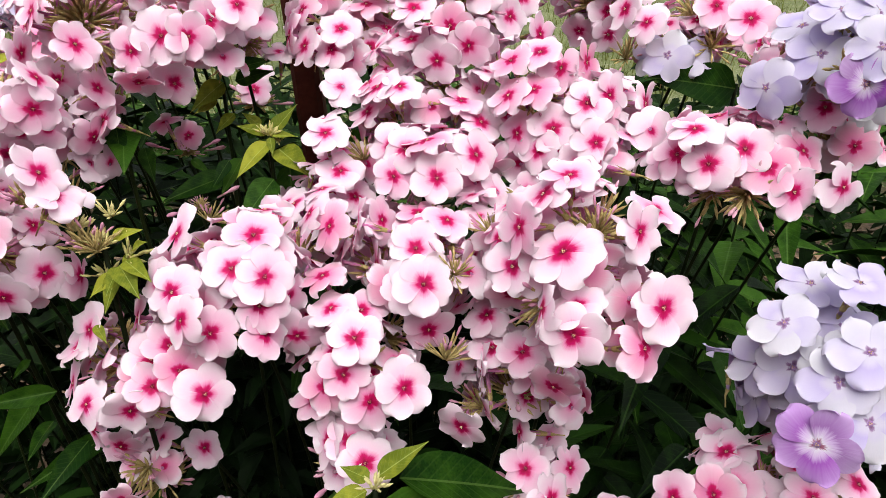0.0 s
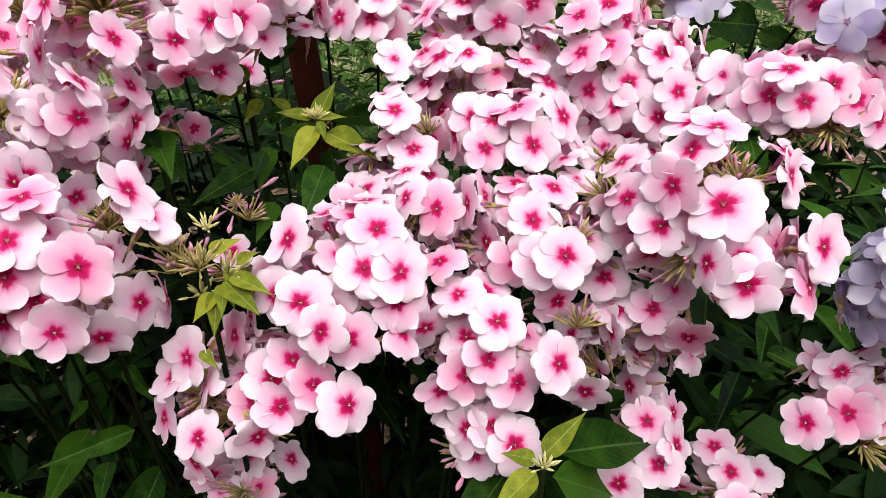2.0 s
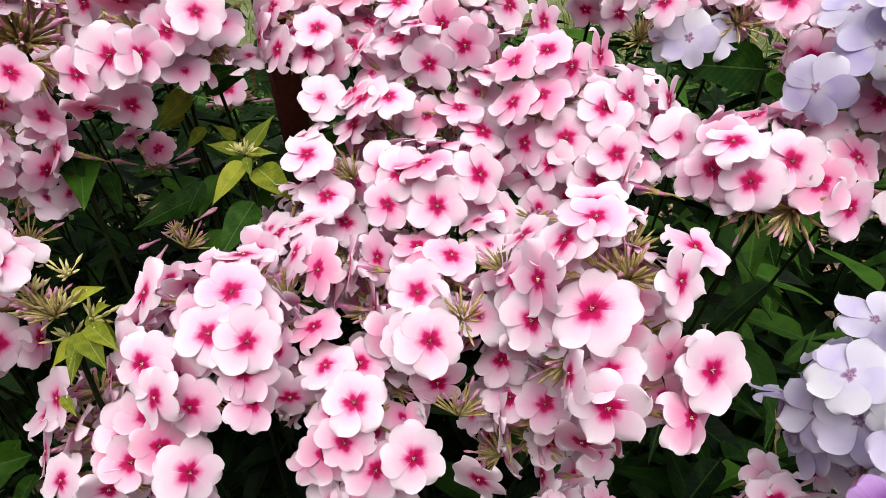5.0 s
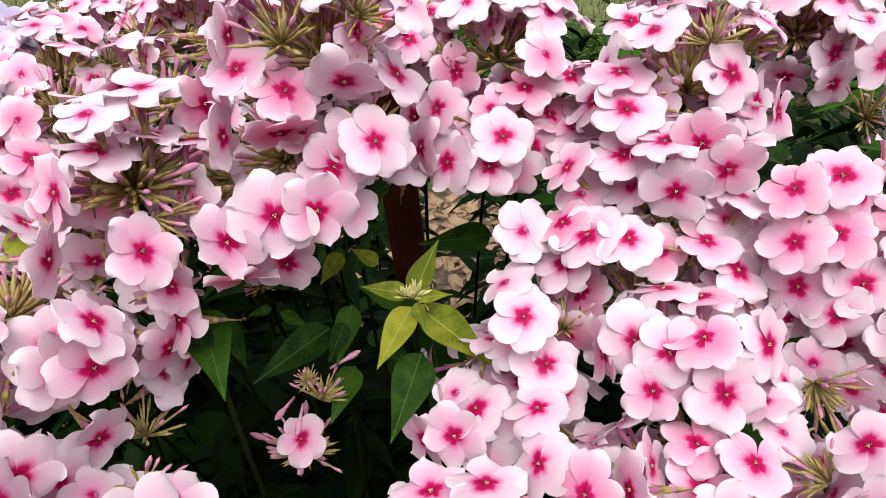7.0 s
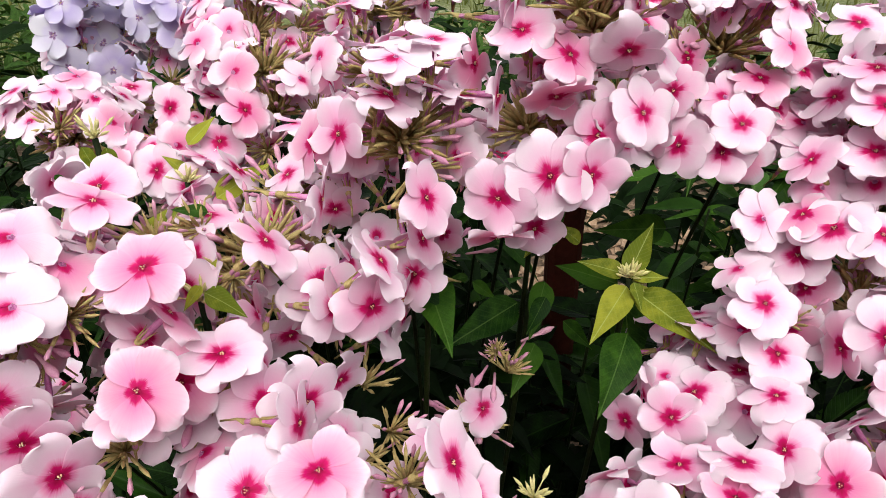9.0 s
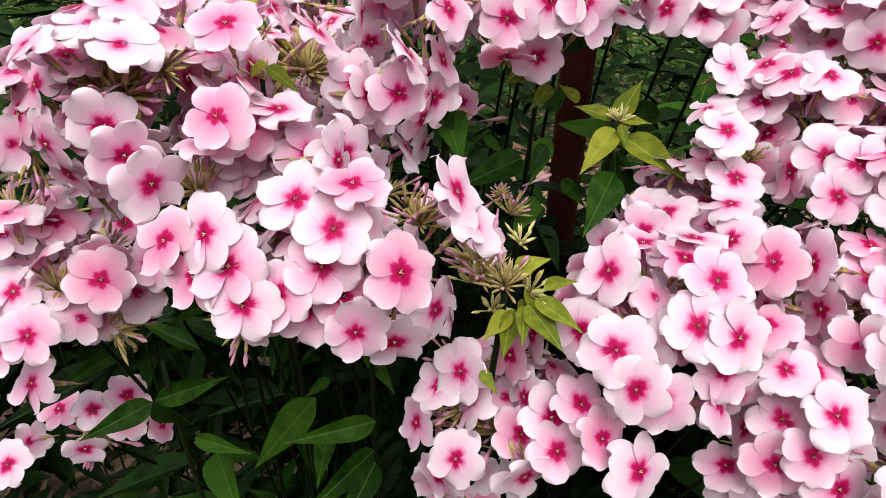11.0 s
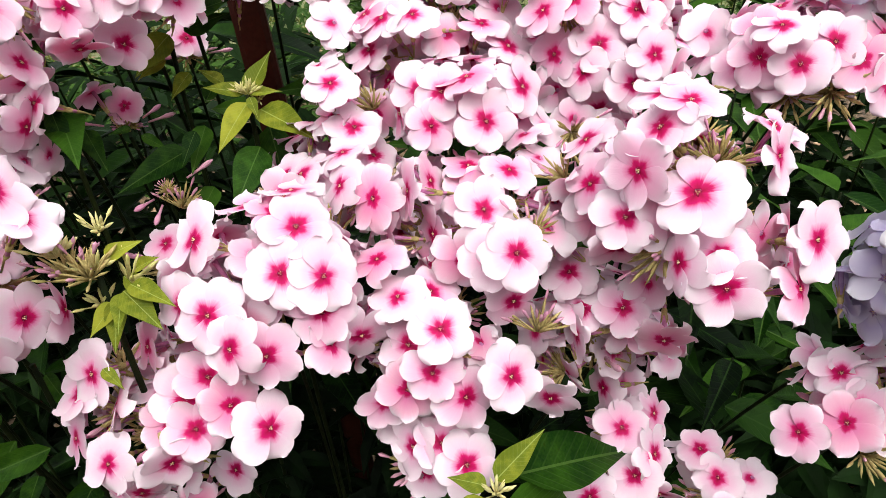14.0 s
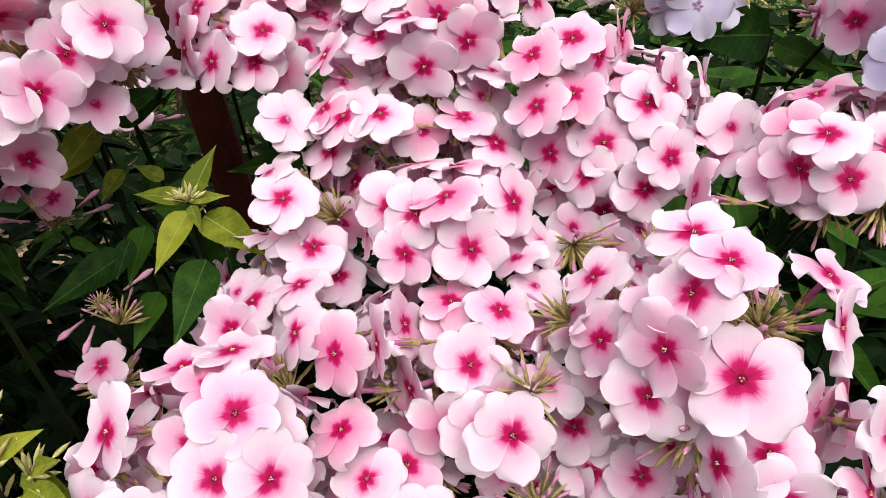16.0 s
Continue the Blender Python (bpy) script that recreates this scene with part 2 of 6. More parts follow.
def petal_mesh(mat, width, curl, cup, notch, twist, seed, rows=10, columns=9):
    """One petal along +x: a narrow claw at the eye that opens into a round, faintly notched and ruffled blade."""
    rnd = random.Random(seed)
    a1, a2, lean = rnd.uniform(0, 6.3), rnd.uniform(0, 6.3), rnd.uniform(-0.0006, 0.0006)
    start, waist, end = 0.0012, 0.0096 + rnd.uniform(-0.0005, 0.0005), 0.0159
    bm = bmesh.new()
    grid = []
    low = rows // 2
    for i in range(rows):
        if i < low:
            t = i / low
            x0, half = start + (waist - start) * t, 0.0011 + (width - 0.0011) * math.sin(t * math.pi / 2) ** 1.12
        else:
            f = 0.49 * math.pi * (i - low) / (rows - 1 - low)
            x0, half = waist + (end - waist) * math.sin(f), width * math.cos(f) ** 0.92
        u = (x0 - start) / (end - start)
        row = []
        for j in range(columns):
            v = math.sin((2 * j / (columns - 1) - 1) * math.pi / 2 * 0.9) / math.sin(math.pi / 2 * 0.9)
            y = half * v
            ruffle = math.sin(a1 + 900 * y) + 0.6 * math.sin(a2 + 1700 * y)
            x = x0 - notch * 0.0143 * math.exp(-(y / 0.0016) ** 2) * u ** 6 + 0.00022 * ruffle * u ** 5
            z = curl * u * u + cup * v * v * u + twist * v * u + 0.0003 * math.sin(a1 + 5 * v + 3 * u) * u + 0.00035 * ruffle * u ** 4 - 0.0004 * math.exp(-(v / 0.25) ** 2) * u * (1 - u)
            row.append((x, y + lean * u * u, z))
        grid.append(row)
    slab(bm, grid, 0.00012)
    return mesh_from("petal", bm, mat)


def petal_set(mat, wide=1.0, rows=11, columns=9):
    shapes = [(0.0073, -0.0006, -0.0006, 0.05, 0.0018), (0.0071, -0.0018, -0.0012, 0.03, 0.0020), (0.0076, 0.0004, -0.0008, 0.07, 0.0018),
              (0.0065, -0.0028, 0.0004, 0.04, 0.0014), (0.0070, 0.0012, -0.0014, 0.02, 0.0019), (0.0058, -0.0050, 0.0014, 0.05, 0.0010)]
    return [petal_mesh(mat, s[0] * wide, *s[1:], k, rows, columns) for k, s in enumerate(shapes)]


def tube_mesh(mat, throat):
    bm = bmesh.new()
    lathe(bm, [((0, 0, -0.021), 0.0009), ((0, 0, -0.014), 0.0012), ((0, 0, -0.004), 0.0013), ((0, 0, -0.0012), 0.0016)], 8, 0)
    lathe(bm, [((0, 0, -0.0011), 0.0014), ((0, 0, -0.0002), 0.0013), ((0, 0, -0.0003), 0.0008)], 8, 1)
    for k in range(3):
        a = 2.1 * k
        lathe(bm, [((0.0004 * math.cos(a), 0.0004 * math.sin(a), -0.001), 0.0002), ((0.0005 * math.cos(a), 0.0005 * math.sin(a), 0.0003), 0.00028), ((0.0005 * math.cos(a), 0.0005 * math.sin(a), 0.0006), 0.00016)], 5, 2)
    return mesh_from("tube", bm, [mat, throat, POLLEN])


def calyx_mesh(mat):
    """A ribbed cup with five pointed teeth round the tube's foot, and its short stalk."""
    bm = bmesh.new()
    lathe(bm, [((0, 0, -0.030), 0.0004), ((0.0008, 0, -0.024), 0.0005), ((0, 0, -0.021), 0.0012), ((0, 0, -0.017), 0.0015), ((0, 0, -0.0135), 0.0014)], 8)
    for k in range(5):
        a = 2 * math.pi * k / 5
        d = Vector((math.cos(a), math.sin(a), 0))
        lathe(bm, [(d * 0.0013 + Vector((0, 0, -0.0145)), 0.0005), (d * 0.0017 + Vector((0, 0, -0.011)), 0.0003), (d * 0.0024 + Vector((0, 0, -0.0085)), 0.00008)], 5)
    return mesh_from("calyx", bm, mat)


def spike_cluster_mesh(seed, mat, count=84, low=-0.15, plump=1.0, tip=None):
    """Old calyces and unopened buds that stand out round the head's core."""
    rnd = random.Random(seed)
    bm = bmesh.new()
    for k in range(count):
        z = low + (1 - low) * (k + 0.5) / count
        a = 2.4 * k + rnd.uniform(-0.3, 0.3)
        h = math.sqrt(max(0, 1 - z * z))
        d = Vector((h * math.cos(a), h * math.sin(a), z)).normalized()
        reach = rnd.uniform(0.0125, 0.025)
        bend = Vector((rnd.uniform(-1, 1), rnd.uniform(-1, 1), rnd.uniform(0, 1))) * 0.0025
        w = rnd.uniform(0.0008, 0.0012) * plump
        lathe(bm, [(d * 0.002, 0.0007), (d * (reach - 0.0105) + bend * 0.5, 0.0005), (d * (reach - 0.0085) + bend * 0.8, w), (d * (reach - 0.004) + bend, w * 0.95), (d * reach + bend * 1.2, 0.0001)], 5)
        if tip and rnd.random() < 0.3:
            lathe(bm, [(d * (reach - 0.004) + bend, w * 0.5), (d * (reach + 0.001) + bend * 1.2, w * 1.1), (d * (reach + 0.004) + bend * 1.3, w * 1.3), (d * (reach + 0.0065) + bend * 1.4, 0.0001)], 5, 1)
    return mesh_from("flower_core", bm, [mat, tip or mat])


def bud_mesh(mat):
    bm = bmesh.new()
    lathe(bm, [((0, 0, -0.012), 0.0007), ((0, 0, -0.002), 0.0010), ((0, 0, 0.003), 0.0019), ((0, 0, 0.0065), 0.0017), ((0, 0, 0.0095), 0.0003)], 8)
    return mesh_from("bud", bm, mat)


def leaf_mesh(mat, width, fold, droop, wave, seed):
    """A lance-shaped blade of unit length along +x with a creased midrib and a drawn-out point."""
    rnd = random.Random(seed)
    ph = rnd.uniform(0, 6.3)
    bm = bmesh.new()
    grid = []
    for i in range(13):
        u = i / 12
        half = width * (0.05 + math.sin(math.pi * u ** 0.6) ** 1.12) * (1 - 0.35 * u) * 1.12 if u < 0.995 else 0.002
        row = []
        for j in range(7):
            v = j / 3 - 1
            z = fold * abs(v) * half / width - droop * u * u + wave * math.sin(9 * u + ph + 1.5 * v) * abs(v)
            row.append((u, half * v, z))
        grid.append(row)
    slab(bm, grid, 0.003)
    return mesh_from("leaf", bm, mat)


PETALS = {"pink": petal_set(PINK), "white": petal_set(WHITE, 1.06), "rose": petal_set(ROSE), "lilac": petal_set(LILAC), "purple": petal_set(PURPLE)}
COARSE = {"pink": petal_set(PINK, 1.0, 8, 5), "white": petal_set(WHITE, 1.06, 8, 5), "rose": petal_set(ROSE, 1.0, 8, 5), "lilac": petal_set(LILAC, 1.0, 8, 5)}
TUBES = {"pink": tube_mesh(TUBE, THROAT), "white": tube_mesh(TUBE, THROAT), "rose": tube_mesh(TUBE, THROAT), "lilac": tube_mesh(LILAC_TUBE, LILAC_TUBE), "purple": tube_mesh(LILAC_TUBE, LILAC_TUBE)}
CALYXES = calyx_mesh(CALYX)
CLUSTERS = [spike_cluster_mesh(k, CALYX, tip=BUD_PINK) for k in range(4)]
TUFTS = [spike_cluster_mesh(k + 20, CALYX, 30, 0.2, tip=BUD_PINK) for k in range(3)]
GREEN_CLUSTERS = [spike_cluster_mesh(k + 9, GREEN_BUD, 15, 0.35, 1.5) for k in range(2)]
BUD = bud_mesh(BUD_PINK)
SHADED_LEAVES = [leaf_mesh(SHADED_LEAF, w, f, d, q, k) for k, (w, f, d, q) in enumerate([(0.13, 0.06, 0.16, 0.012), (0.15, 0.05, 0.28, 0.014), (0.12, 0.07, 0.08, 0.010), (0.155, 0.04, 0.20, 0.016)])]
BROAD = [leaf_mesh(LIT_LEAF, w, f, d, q, k + 40) for k, (w, f, d, q) in enumerate([(0.19, 0.05, 0.10, 0.012), (0.22, 0.04, 0.16, 0.014)])]
LONG = [leaf_mesh(LIT_LEAF, w, f, d, q, k + 60) for k, (w, f, d, q) in enumerate([(0.15, 0.07, 0.10, 0.012), (0.17, 0.06, 0.16, 0.014), (0.13, 0.08, 0.06, 0.010)])]
FRESHES = [leaf_mesh(FRESH, w, f, d, q, k + 5) for k, (w, f, d, q) in enumerate([(0.21, 0.07, 0.14, 0.014), (0.25, 0.06, 0.20, 0.016), (0.19, 0.08, 0.06, 0.012)])]


# ---- builders ----
def part(name, data, parent, m, label=""):
    """One mesh object at the world pose m under a thing or a part that is already placed."""
    ob = new(name, data)
    ob.parent = parent
    ob.matrix_parent_inverse = PLACED[parent].inverted()
    ob.matrix_basis = m
    PLACED[ob] = m
    return tagged(ob, label)


PLACED = {}


def thing(name, at, label, category, group=""):
    ob = new(name)
    ob.empty_display_size = 0.02
    ob.location = at
    PLACED[ob] = Matrix.Translation(at)
    return tagged(ob, label, category, group)


def facing(place, normal, spin, size):
    q = Vector(normal).to_track_quat("Z", "Y")
    return Matrix.Translation(place) @ q.to_matrix().to_4x4() @ pose(0, 0, 0, 0, 0, spin) @ Matrix.Diagonal((size, size, size, 1))


def along(base, tip, roll=0.0, up=(0, 0, 1)):
    """The pose of a leaf from its foot to its point, its face turned towards up."""
    base, tip, up = Vector(base), Vector(tip), Vector(up)
    x = (tip - base).normalized()
    y = up.cross(x).normalized()
    z = x.cross(y)
    s = (tip - base).length
    m = Matrix((x, y, z)).transposed().to_4x4()
    return Matrix.Translation(base) @ m @ pose(0, 0, 0, roll, 0, 0) @ Matrix.Diagonal((s, s, s, 1))


def whole_flower(kind, seed):
    """A flower of the inner ranks, in one mesh: five petals, tube and calyx."""
    rnd = random.Random(seed)
    bm = bmesh.new()
    style = rnd.choice((0, 1, 2, 3))
    for k in range(5):
        shape = style if rnd.random() < 0.6 else rnd.randrange(6)
        m = pose(0, 0, 0, 0, 0, 72 * k + rnd.uniform(-7, 7)) @ pose(0, 0, 0, 0, rnd.uniform(-6, 10), 0)
        tmp = COARSE[kind][shape].copy()
        tmp.transform(m)
        bm.from_mesh(tmp)
        bpy.data.meshes.remove(tmp)
    for data, slot in ((TUBES[kind], 1), (CALYXES, 2)):
        n = len(bm.faces)
        bm.from_mesh(data)
        bm.faces.ensure_lookup_table()
        for f in bm.faces[n:]:
            f.material_index = slot
    return mesh_from("flower", bm, [PETALS[kind][0].materials[0], TUBES[kind].materials[0], CALYX])


INNER = {k: [whole_flower(k, 31 * i + len(k)) for i in range(5)] for k in ("pink", "white", "rose", "lilac")}
RND = random.Random(7)


def flower(parent, kind, place, normal, size, rnd):
    spin = rnd.uniform(0, 72)
    m = facing(place, normal, spin, size)
    f = part("flower", TUBES[kind], parent, m)
    part("calyx", CALYXES, f, m)
    style = rnd.choice((0, 0, 1, 1, 2, 2, 4, 4))
    for k in range(5):
        shape = style if rnd.random() < 0.85 else rnd.randrange(6)
        turn = pose(0, 0, 0, 0, 0, 72 * k + rnd.uniform(-6, 6)) @ pose(0, 0, 0, rnd.uniform(-2, 2), rnd.uniform(-7, 9), 0)
        s = rnd.uniform(0.93, 1.06)
        part("petal", PETALS[kind][shape], f, m @ turn @ Matrix.Diagonal((s, s, s, 1)))


def stem_mesh(points, r0, r1):
    bm = bmesh.new()
    n = len(points) - 1
    lathe(bm, [(p, r0 + (r1 - r0) * k / n) for k, p in enumerate(points)], 7)
    return mesh_from("stem", bm, SHADED_STEM)


def bezier(a, b, c, d, n):
    a, b, c, d = map(Vector, (a, b, c, d))
    return [a * (1 - t) ** 3 + b * 3 * t * (1 - t) ** 2 + c * 3 * t * t * (1 - t) + d * t ** 3 for t in (k / n for k in range(n + 1))]


def leafy(parent, pts, z0, z1, step, size, rnd, meshes, clear=None):
    """Opposite pairs of leaves on a stem between two heights."""
    turn = rnd.uniform(0, 180)
    z = z1
    while z > z0:
        k = min(range(len(pts)), key=lambda i: abs(pts[i].z - z))
        turn += 90 + rnd.uniform(-20, 20)
        for side in (0, 180):
            a = radians(turn + side + rnd.uniform(-15, 15))
            s = size * rnd.uniform(0.75, 1.15)
            tip = pts[k] + Vector((math.cos(a), math.sin(a), rnd.uniform(-0.55, 0.25))) * s
            if clear and clear(pts[k], tip):
                continue
            part("leaf", rnd.choice(meshes), parent, along(pts[k] + (tip - pts[k]) * 0.04, tip, rnd.uniform(-20, 20)))
        z -= step * rnd.uniform(0.8, 1.25)


def open_view(a, b):
    """True where a leaf would stand before or among the flower heads that face the path, or in the hollow below them."""
    if -0.42 < b.x < 0.06 and min(a.y, b.y) < 0.64 and b.z > 0.45:
        return True
    return min(a.y, b.y) < 0.30 or max(a.z, b.z) > 0.93 - max(0, 0.42 - min(a.y, b.y)) * 0.5


def tone(kind, rnd, inside=False):
    """Pink heads mix paler and deeper flowers."""
    if kind != "pink":
        return kind
    return rnd.choice(("pink", "pink", "white", "rose") if inside else ("pink", "pink", "white", "white", "rose"))


def stalk(kind, core, reach, flowers, inner, label, group, tuft_size=0.8, tufts=()):
    """A stem from the ground to the head's core, its leaves, calyx cluster and open flowers.
    A flower: millimetres from the core, the bearing and height of its face in degrees, its size in hundredths (minus: a purple one)."""
    rnd = random.Random(int(abs(core[0]) * 1e4 + core[1] * 1e3))
    gaps = random.Random(int(abs(core[1]) * 1e4 + core[2] * 1e3))
    c = Vector(core)
    base = Vector((c.x * 0.9 + reach[0], c.y + 1.5 * reach[1], 0.0))
    t = thing("phlox_stalk", base, label, "flower", group)
    pts = bezier(base, base + Vector((0, 0, c.z * 0.45)), c + Vector((reach[0] * 0.2, reach[1] * 0.75, -0.20)), c - Vector((0, 0, 0.006)), 22)
    part("stem", stem_mesh([p - base for p in pts], 0.0015, 0.0012), t, Matrix.Translation(base))
    tuft = part("flower_core", rnd.choice(CLUSTERS), t, Matrix.Translation(c) @ pose(0, 0, 0, rnd.uniform(-15, 15), rnd.uniform(-15, 15), rnd.uniform(0, 360)) @ Matrix.Scale(tuft_size, 4))
    tagged(tuft, kind="stuff")
    for x, y, z in tufts:
        place = Matrix.Translation(c + Vector((x, y, z)) / 1000)
        tagged(part("flower_core", rnd.choice(TUFTS), t, place @ pose(0, 0, 0, rnd.uniform(-30, 30), rnd.uniform(-30, 30), 0) @ Matrix.Scale(0.65, 4)), kind="stuff")
    leafy(t, pts, 0.25, c.z - 0.075, 0.06, 0.085, rnd, SHADED_LEAVES, open_view)
    for x, y, z, bearing, height, size in flowers:
        b, h = radians(bearing), radians(height)
        n = Vector((math.cos(b) * math.cos(h), math.sin(b) * math.cos(h), math.sin(h)))
        colour = "purple" if size < 0 else "white" if kind == "pink" and size > 96 else tone(kind, rnd)
        flower(t, colour, c + Vector((x, y, z)) / 1000, n, abs(size) / 100, rnd)
    for x, y, z, bearing, height in inner:
        b, h = radians(bearing), radians(height)
        n = Vector((math.cos(b) * math.cos(h), math.sin(b) * math.cos(h), math.sin(h)))
        bare_tuft = gaps.random() < 0.2
        if bare_tuft:
            m = facing(c + Vector((x, y, z)) / 1000 - n * 0.013, n, gaps.uniform(0, 360), gaps.uniform(0.55, 0.8))
            tagged(part("flower_core", gaps.choice(TUFTS), t, m), kind="stuff")
        colour, turn, size = rnd.choice(INNER[tone(kind, rnd, True)]), rnd.uniform(0, 360), rnd.uniform(0.8, 0.95)
        if not bare_tuft:
            part("flower", colour, t, facing(c + Vector((x, y, z)) / 1000, n, turn, size))
    for k in range(3):
        a, e = rnd.uniform(0, 6.3), rnd.uniform(-0.1, 0.8)
        d = Vector((math.cos(a), math.sin(a), e)).normalized()
        part("bud", BUD, t, facing(c + d * 0.024, d, 0, 0.85))


def shoot(top, foot, leaves, label, meshes, cluster=True, group="leafy phlox shoots", sprays=()):
    """A shoot without open flowers: a stem, a tuft of green buds and leaves given by foot and point."""
    base = Vector(foot)
    t = thing("phlox_shoot", base, label, "plant", group)
    top = Vector(top)
    pts = bezier(base, base + Vector((0, 0, top.z * 0.5)), top - Vector((0, 0, 0.2)), top, 18)
    part("stem", stem_mesh([p - base for p in pts], 0.0024, 0.0014), t, Matrix.Translation(base))
    if cluster:
        tagged(part("bud_core", RND.choice(GREEN_CLUSTERS), t, Matrix.Translation(top) @ Matrix.Scale(0.5, 4)), kind="stuff")
    for x, y, z, size in sprays:
        m = Matrix.Translation(top + Vector((x, y, z)) / 1000) @ pose(0, 0, 0, RND.uniform(-40, 40), RND.uniform(-40, 40), 0)
        tagged(part("bud_core", RND.choice(GREEN_CLUSTERS), t, m @ Matrix.Scale(size, 4)), kind="stuff")
    for a, b, up, fresh in leaves:
        part("leaf", RND.choice(FRESHES if fresh else BROAD if meshes is FRESHES else meshes), t, along(a, b, RND.uniform(-8, 8), up))
    rnd = random.Random(int(abs(top.x) * 1e4))
    leafy(t, pts, 0.3, top.z - 0.10, 0.07, 0.08, rnd, SHADED_LEAVES, open_view)


# ---- ground ----
def build_ground():
    bm = bmesh.new()
    edges = [-300, -60, -15, -5, -2, -1, -0.5, 0, 0.5, 1, 2, 5, 15, 60, 300]
    verts = [[bm.verts.new((x, y, 0)) for y in edges] for x in edges]
    for i in range(len(edges) - 1):
        for j in range(len(edges) - 1):
            bm.faces.new((verts[i][j], verts[i + 1][j], verts[i + 1][j + 1], verts[i][j + 1]))
    ob = new("ground", mesh_from("ground", bm, ground_material(), False))
    tagged(ob, "brown mulched bed that runs into rough yellow-green grass", "ground", kind="structure")


def build_chips():
    rnd = random.Random(3)
    bm = bmesh.new()
    for k in range(4200):
        x, y = rnd.gauss(0, 0.85), rnd.gauss(1.7, 0.75)
        s = rnd.uniform(0.008, 0.030)
        m = pose(x, y, rnd.uniform(0.001, 0.012), rnd.uniform(-30, 30), rnd.uniform(-30, 30), rnd.uniform(0, 360))
        a, b, c = s, s * rnd.uniform(0.3, 0.7), s * 0.12
        v = [bm.verts.new(m @ Vector((a * i, b * j * (1 - 0.3 * i), c * q))) for i in (-1, 1) for j in (-1, 1) for q in (-1, 1)]
        for f in ((0, 1, 3, 2), (4, 6, 7, 5), (0, 4, 5, 1), (2, 3, 7, 6), (0, 2, 6, 4), (1, 5, 7, 3)):
            bm.faces.new([v[i] for i in f])
    me = mesh_from("wood_chips", bm, CHIP, False)
    tagged(new("wood_chips", me), "loose brown and buff wood chips on the bed", "mulch", kind="stuff")


def build_grass():
    rnd = random.Random(5)
    verts, faces = [], []
    for k in range(9000):
        y = 3.1 + 7 * rnd.random() ** 1.6
        x = rnd.uniform(-1, 1) * (0.6 + y * 0.75)
        h, a, w = rnd.uniform(0.04, 0.16), rnd.uniform(0, 6.3), rnd.uniform(0.003, 0.006)
        lean = Vector((rnd.uniform(-1, 1), rnd.uniform(-1, 1), 0)) * h * 0.6
        side = Vector((math.cos(a), math.sin(a), 0)) * w
        o = Vector((x, y, 0))
        i = len(verts)
        mid = o + lean * 0.35 + Vector((0, 0, h * 0.6))
        verts += [o - side, o + side, mid + side * 0.8, mid - side * 0.8, o + lean + Vector((0, 0, h))]
        faces += [(i, i + 1, i + 2, i + 3), (i + 3, i + 2, i + 4)]
    me = bpy.data.meshes.new("grass")
    me.from_pydata([tuple(v) for v in verts], [], faces)
    me.materials.append(GRASS)
    tagged(new("grass", me), "rough yellow-green grass beyond the bed", "grass", kind="stuff")


def build_sky_block():
    """A plain boarded wall, unseen, added behind the path to block low sky light."""
    bm = bmesh.new()
    n = 40
    for k in range(n):
        x = -6 + 12 * k / n
        m = pose(x + 0.15, -1.8 + 0.006 * (k % 2), 1.3)
        v = [bm.verts.new(m @ Vector((0.147 * i, 0.02 * j, 1.3 * q))) for i in (-1, 1) for j in (-1, 1) for q in (-1, 1)]
        for f in ((0, 1, 3, 2), (4, 6, 7, 5), (0, 4, 5, 1), (2, 3, 7, 6), (0, 2, 6, 4), (1, 5, 7, 3)):
            bm.faces.new([v[i] for i in f])
    ob = new("wall_south", mesh_from("wall_south", bm, plain("sky_block_board", (0.10, 0.085, 0.07), (0.20, 0.175, 0.15), 6, 0.8), False))
    tagged(ob, "plain grey boarded wall, unseen, added to block low sky light", "wall", kind="structure")


def build_post():
    bm = bmesh.new()
    w = POST_WIDTH / 2
    top, foot = Vector(POST_TOP), Vector(POST_FOOT)
    rings = []
    for k in range(9):
        c = foot.lerp(top, k / 8)
        ring = []
        for i in range(16):
            a = 2 * math.pi * i / 16 + 0.2
            r = w * (1.0 / max(abs(math.cos(a)), abs(math.sin(a)))) ** 0.75
            ring.append(bm.verts.new((c.x + r * math.cos(a) - foot.x, c.y + r * math.sin(a) - foot.y, c.z)))
        rings.append(ring)
    bm.faces.new(rings[0][::-1])
    bm.faces.new(rings[-1])
    for p, q in zip(rings, rings[1:]):
        for i in range(16):
            bm.faces.new((p[i], p[(i + 1) % 16], q[(i + 1) % 16], q[i]))
    ob = new("garden_stake", mesh_from("garden_stake", bm, POST, False))
    ob.location = (foot.x, foot.y, 0)
    tagged(ob, "dark red-brown wooden stake standing behind the phlox", "stake")


build_ground()
build_chips()
build_grass()
build_sky_block()
build_post()

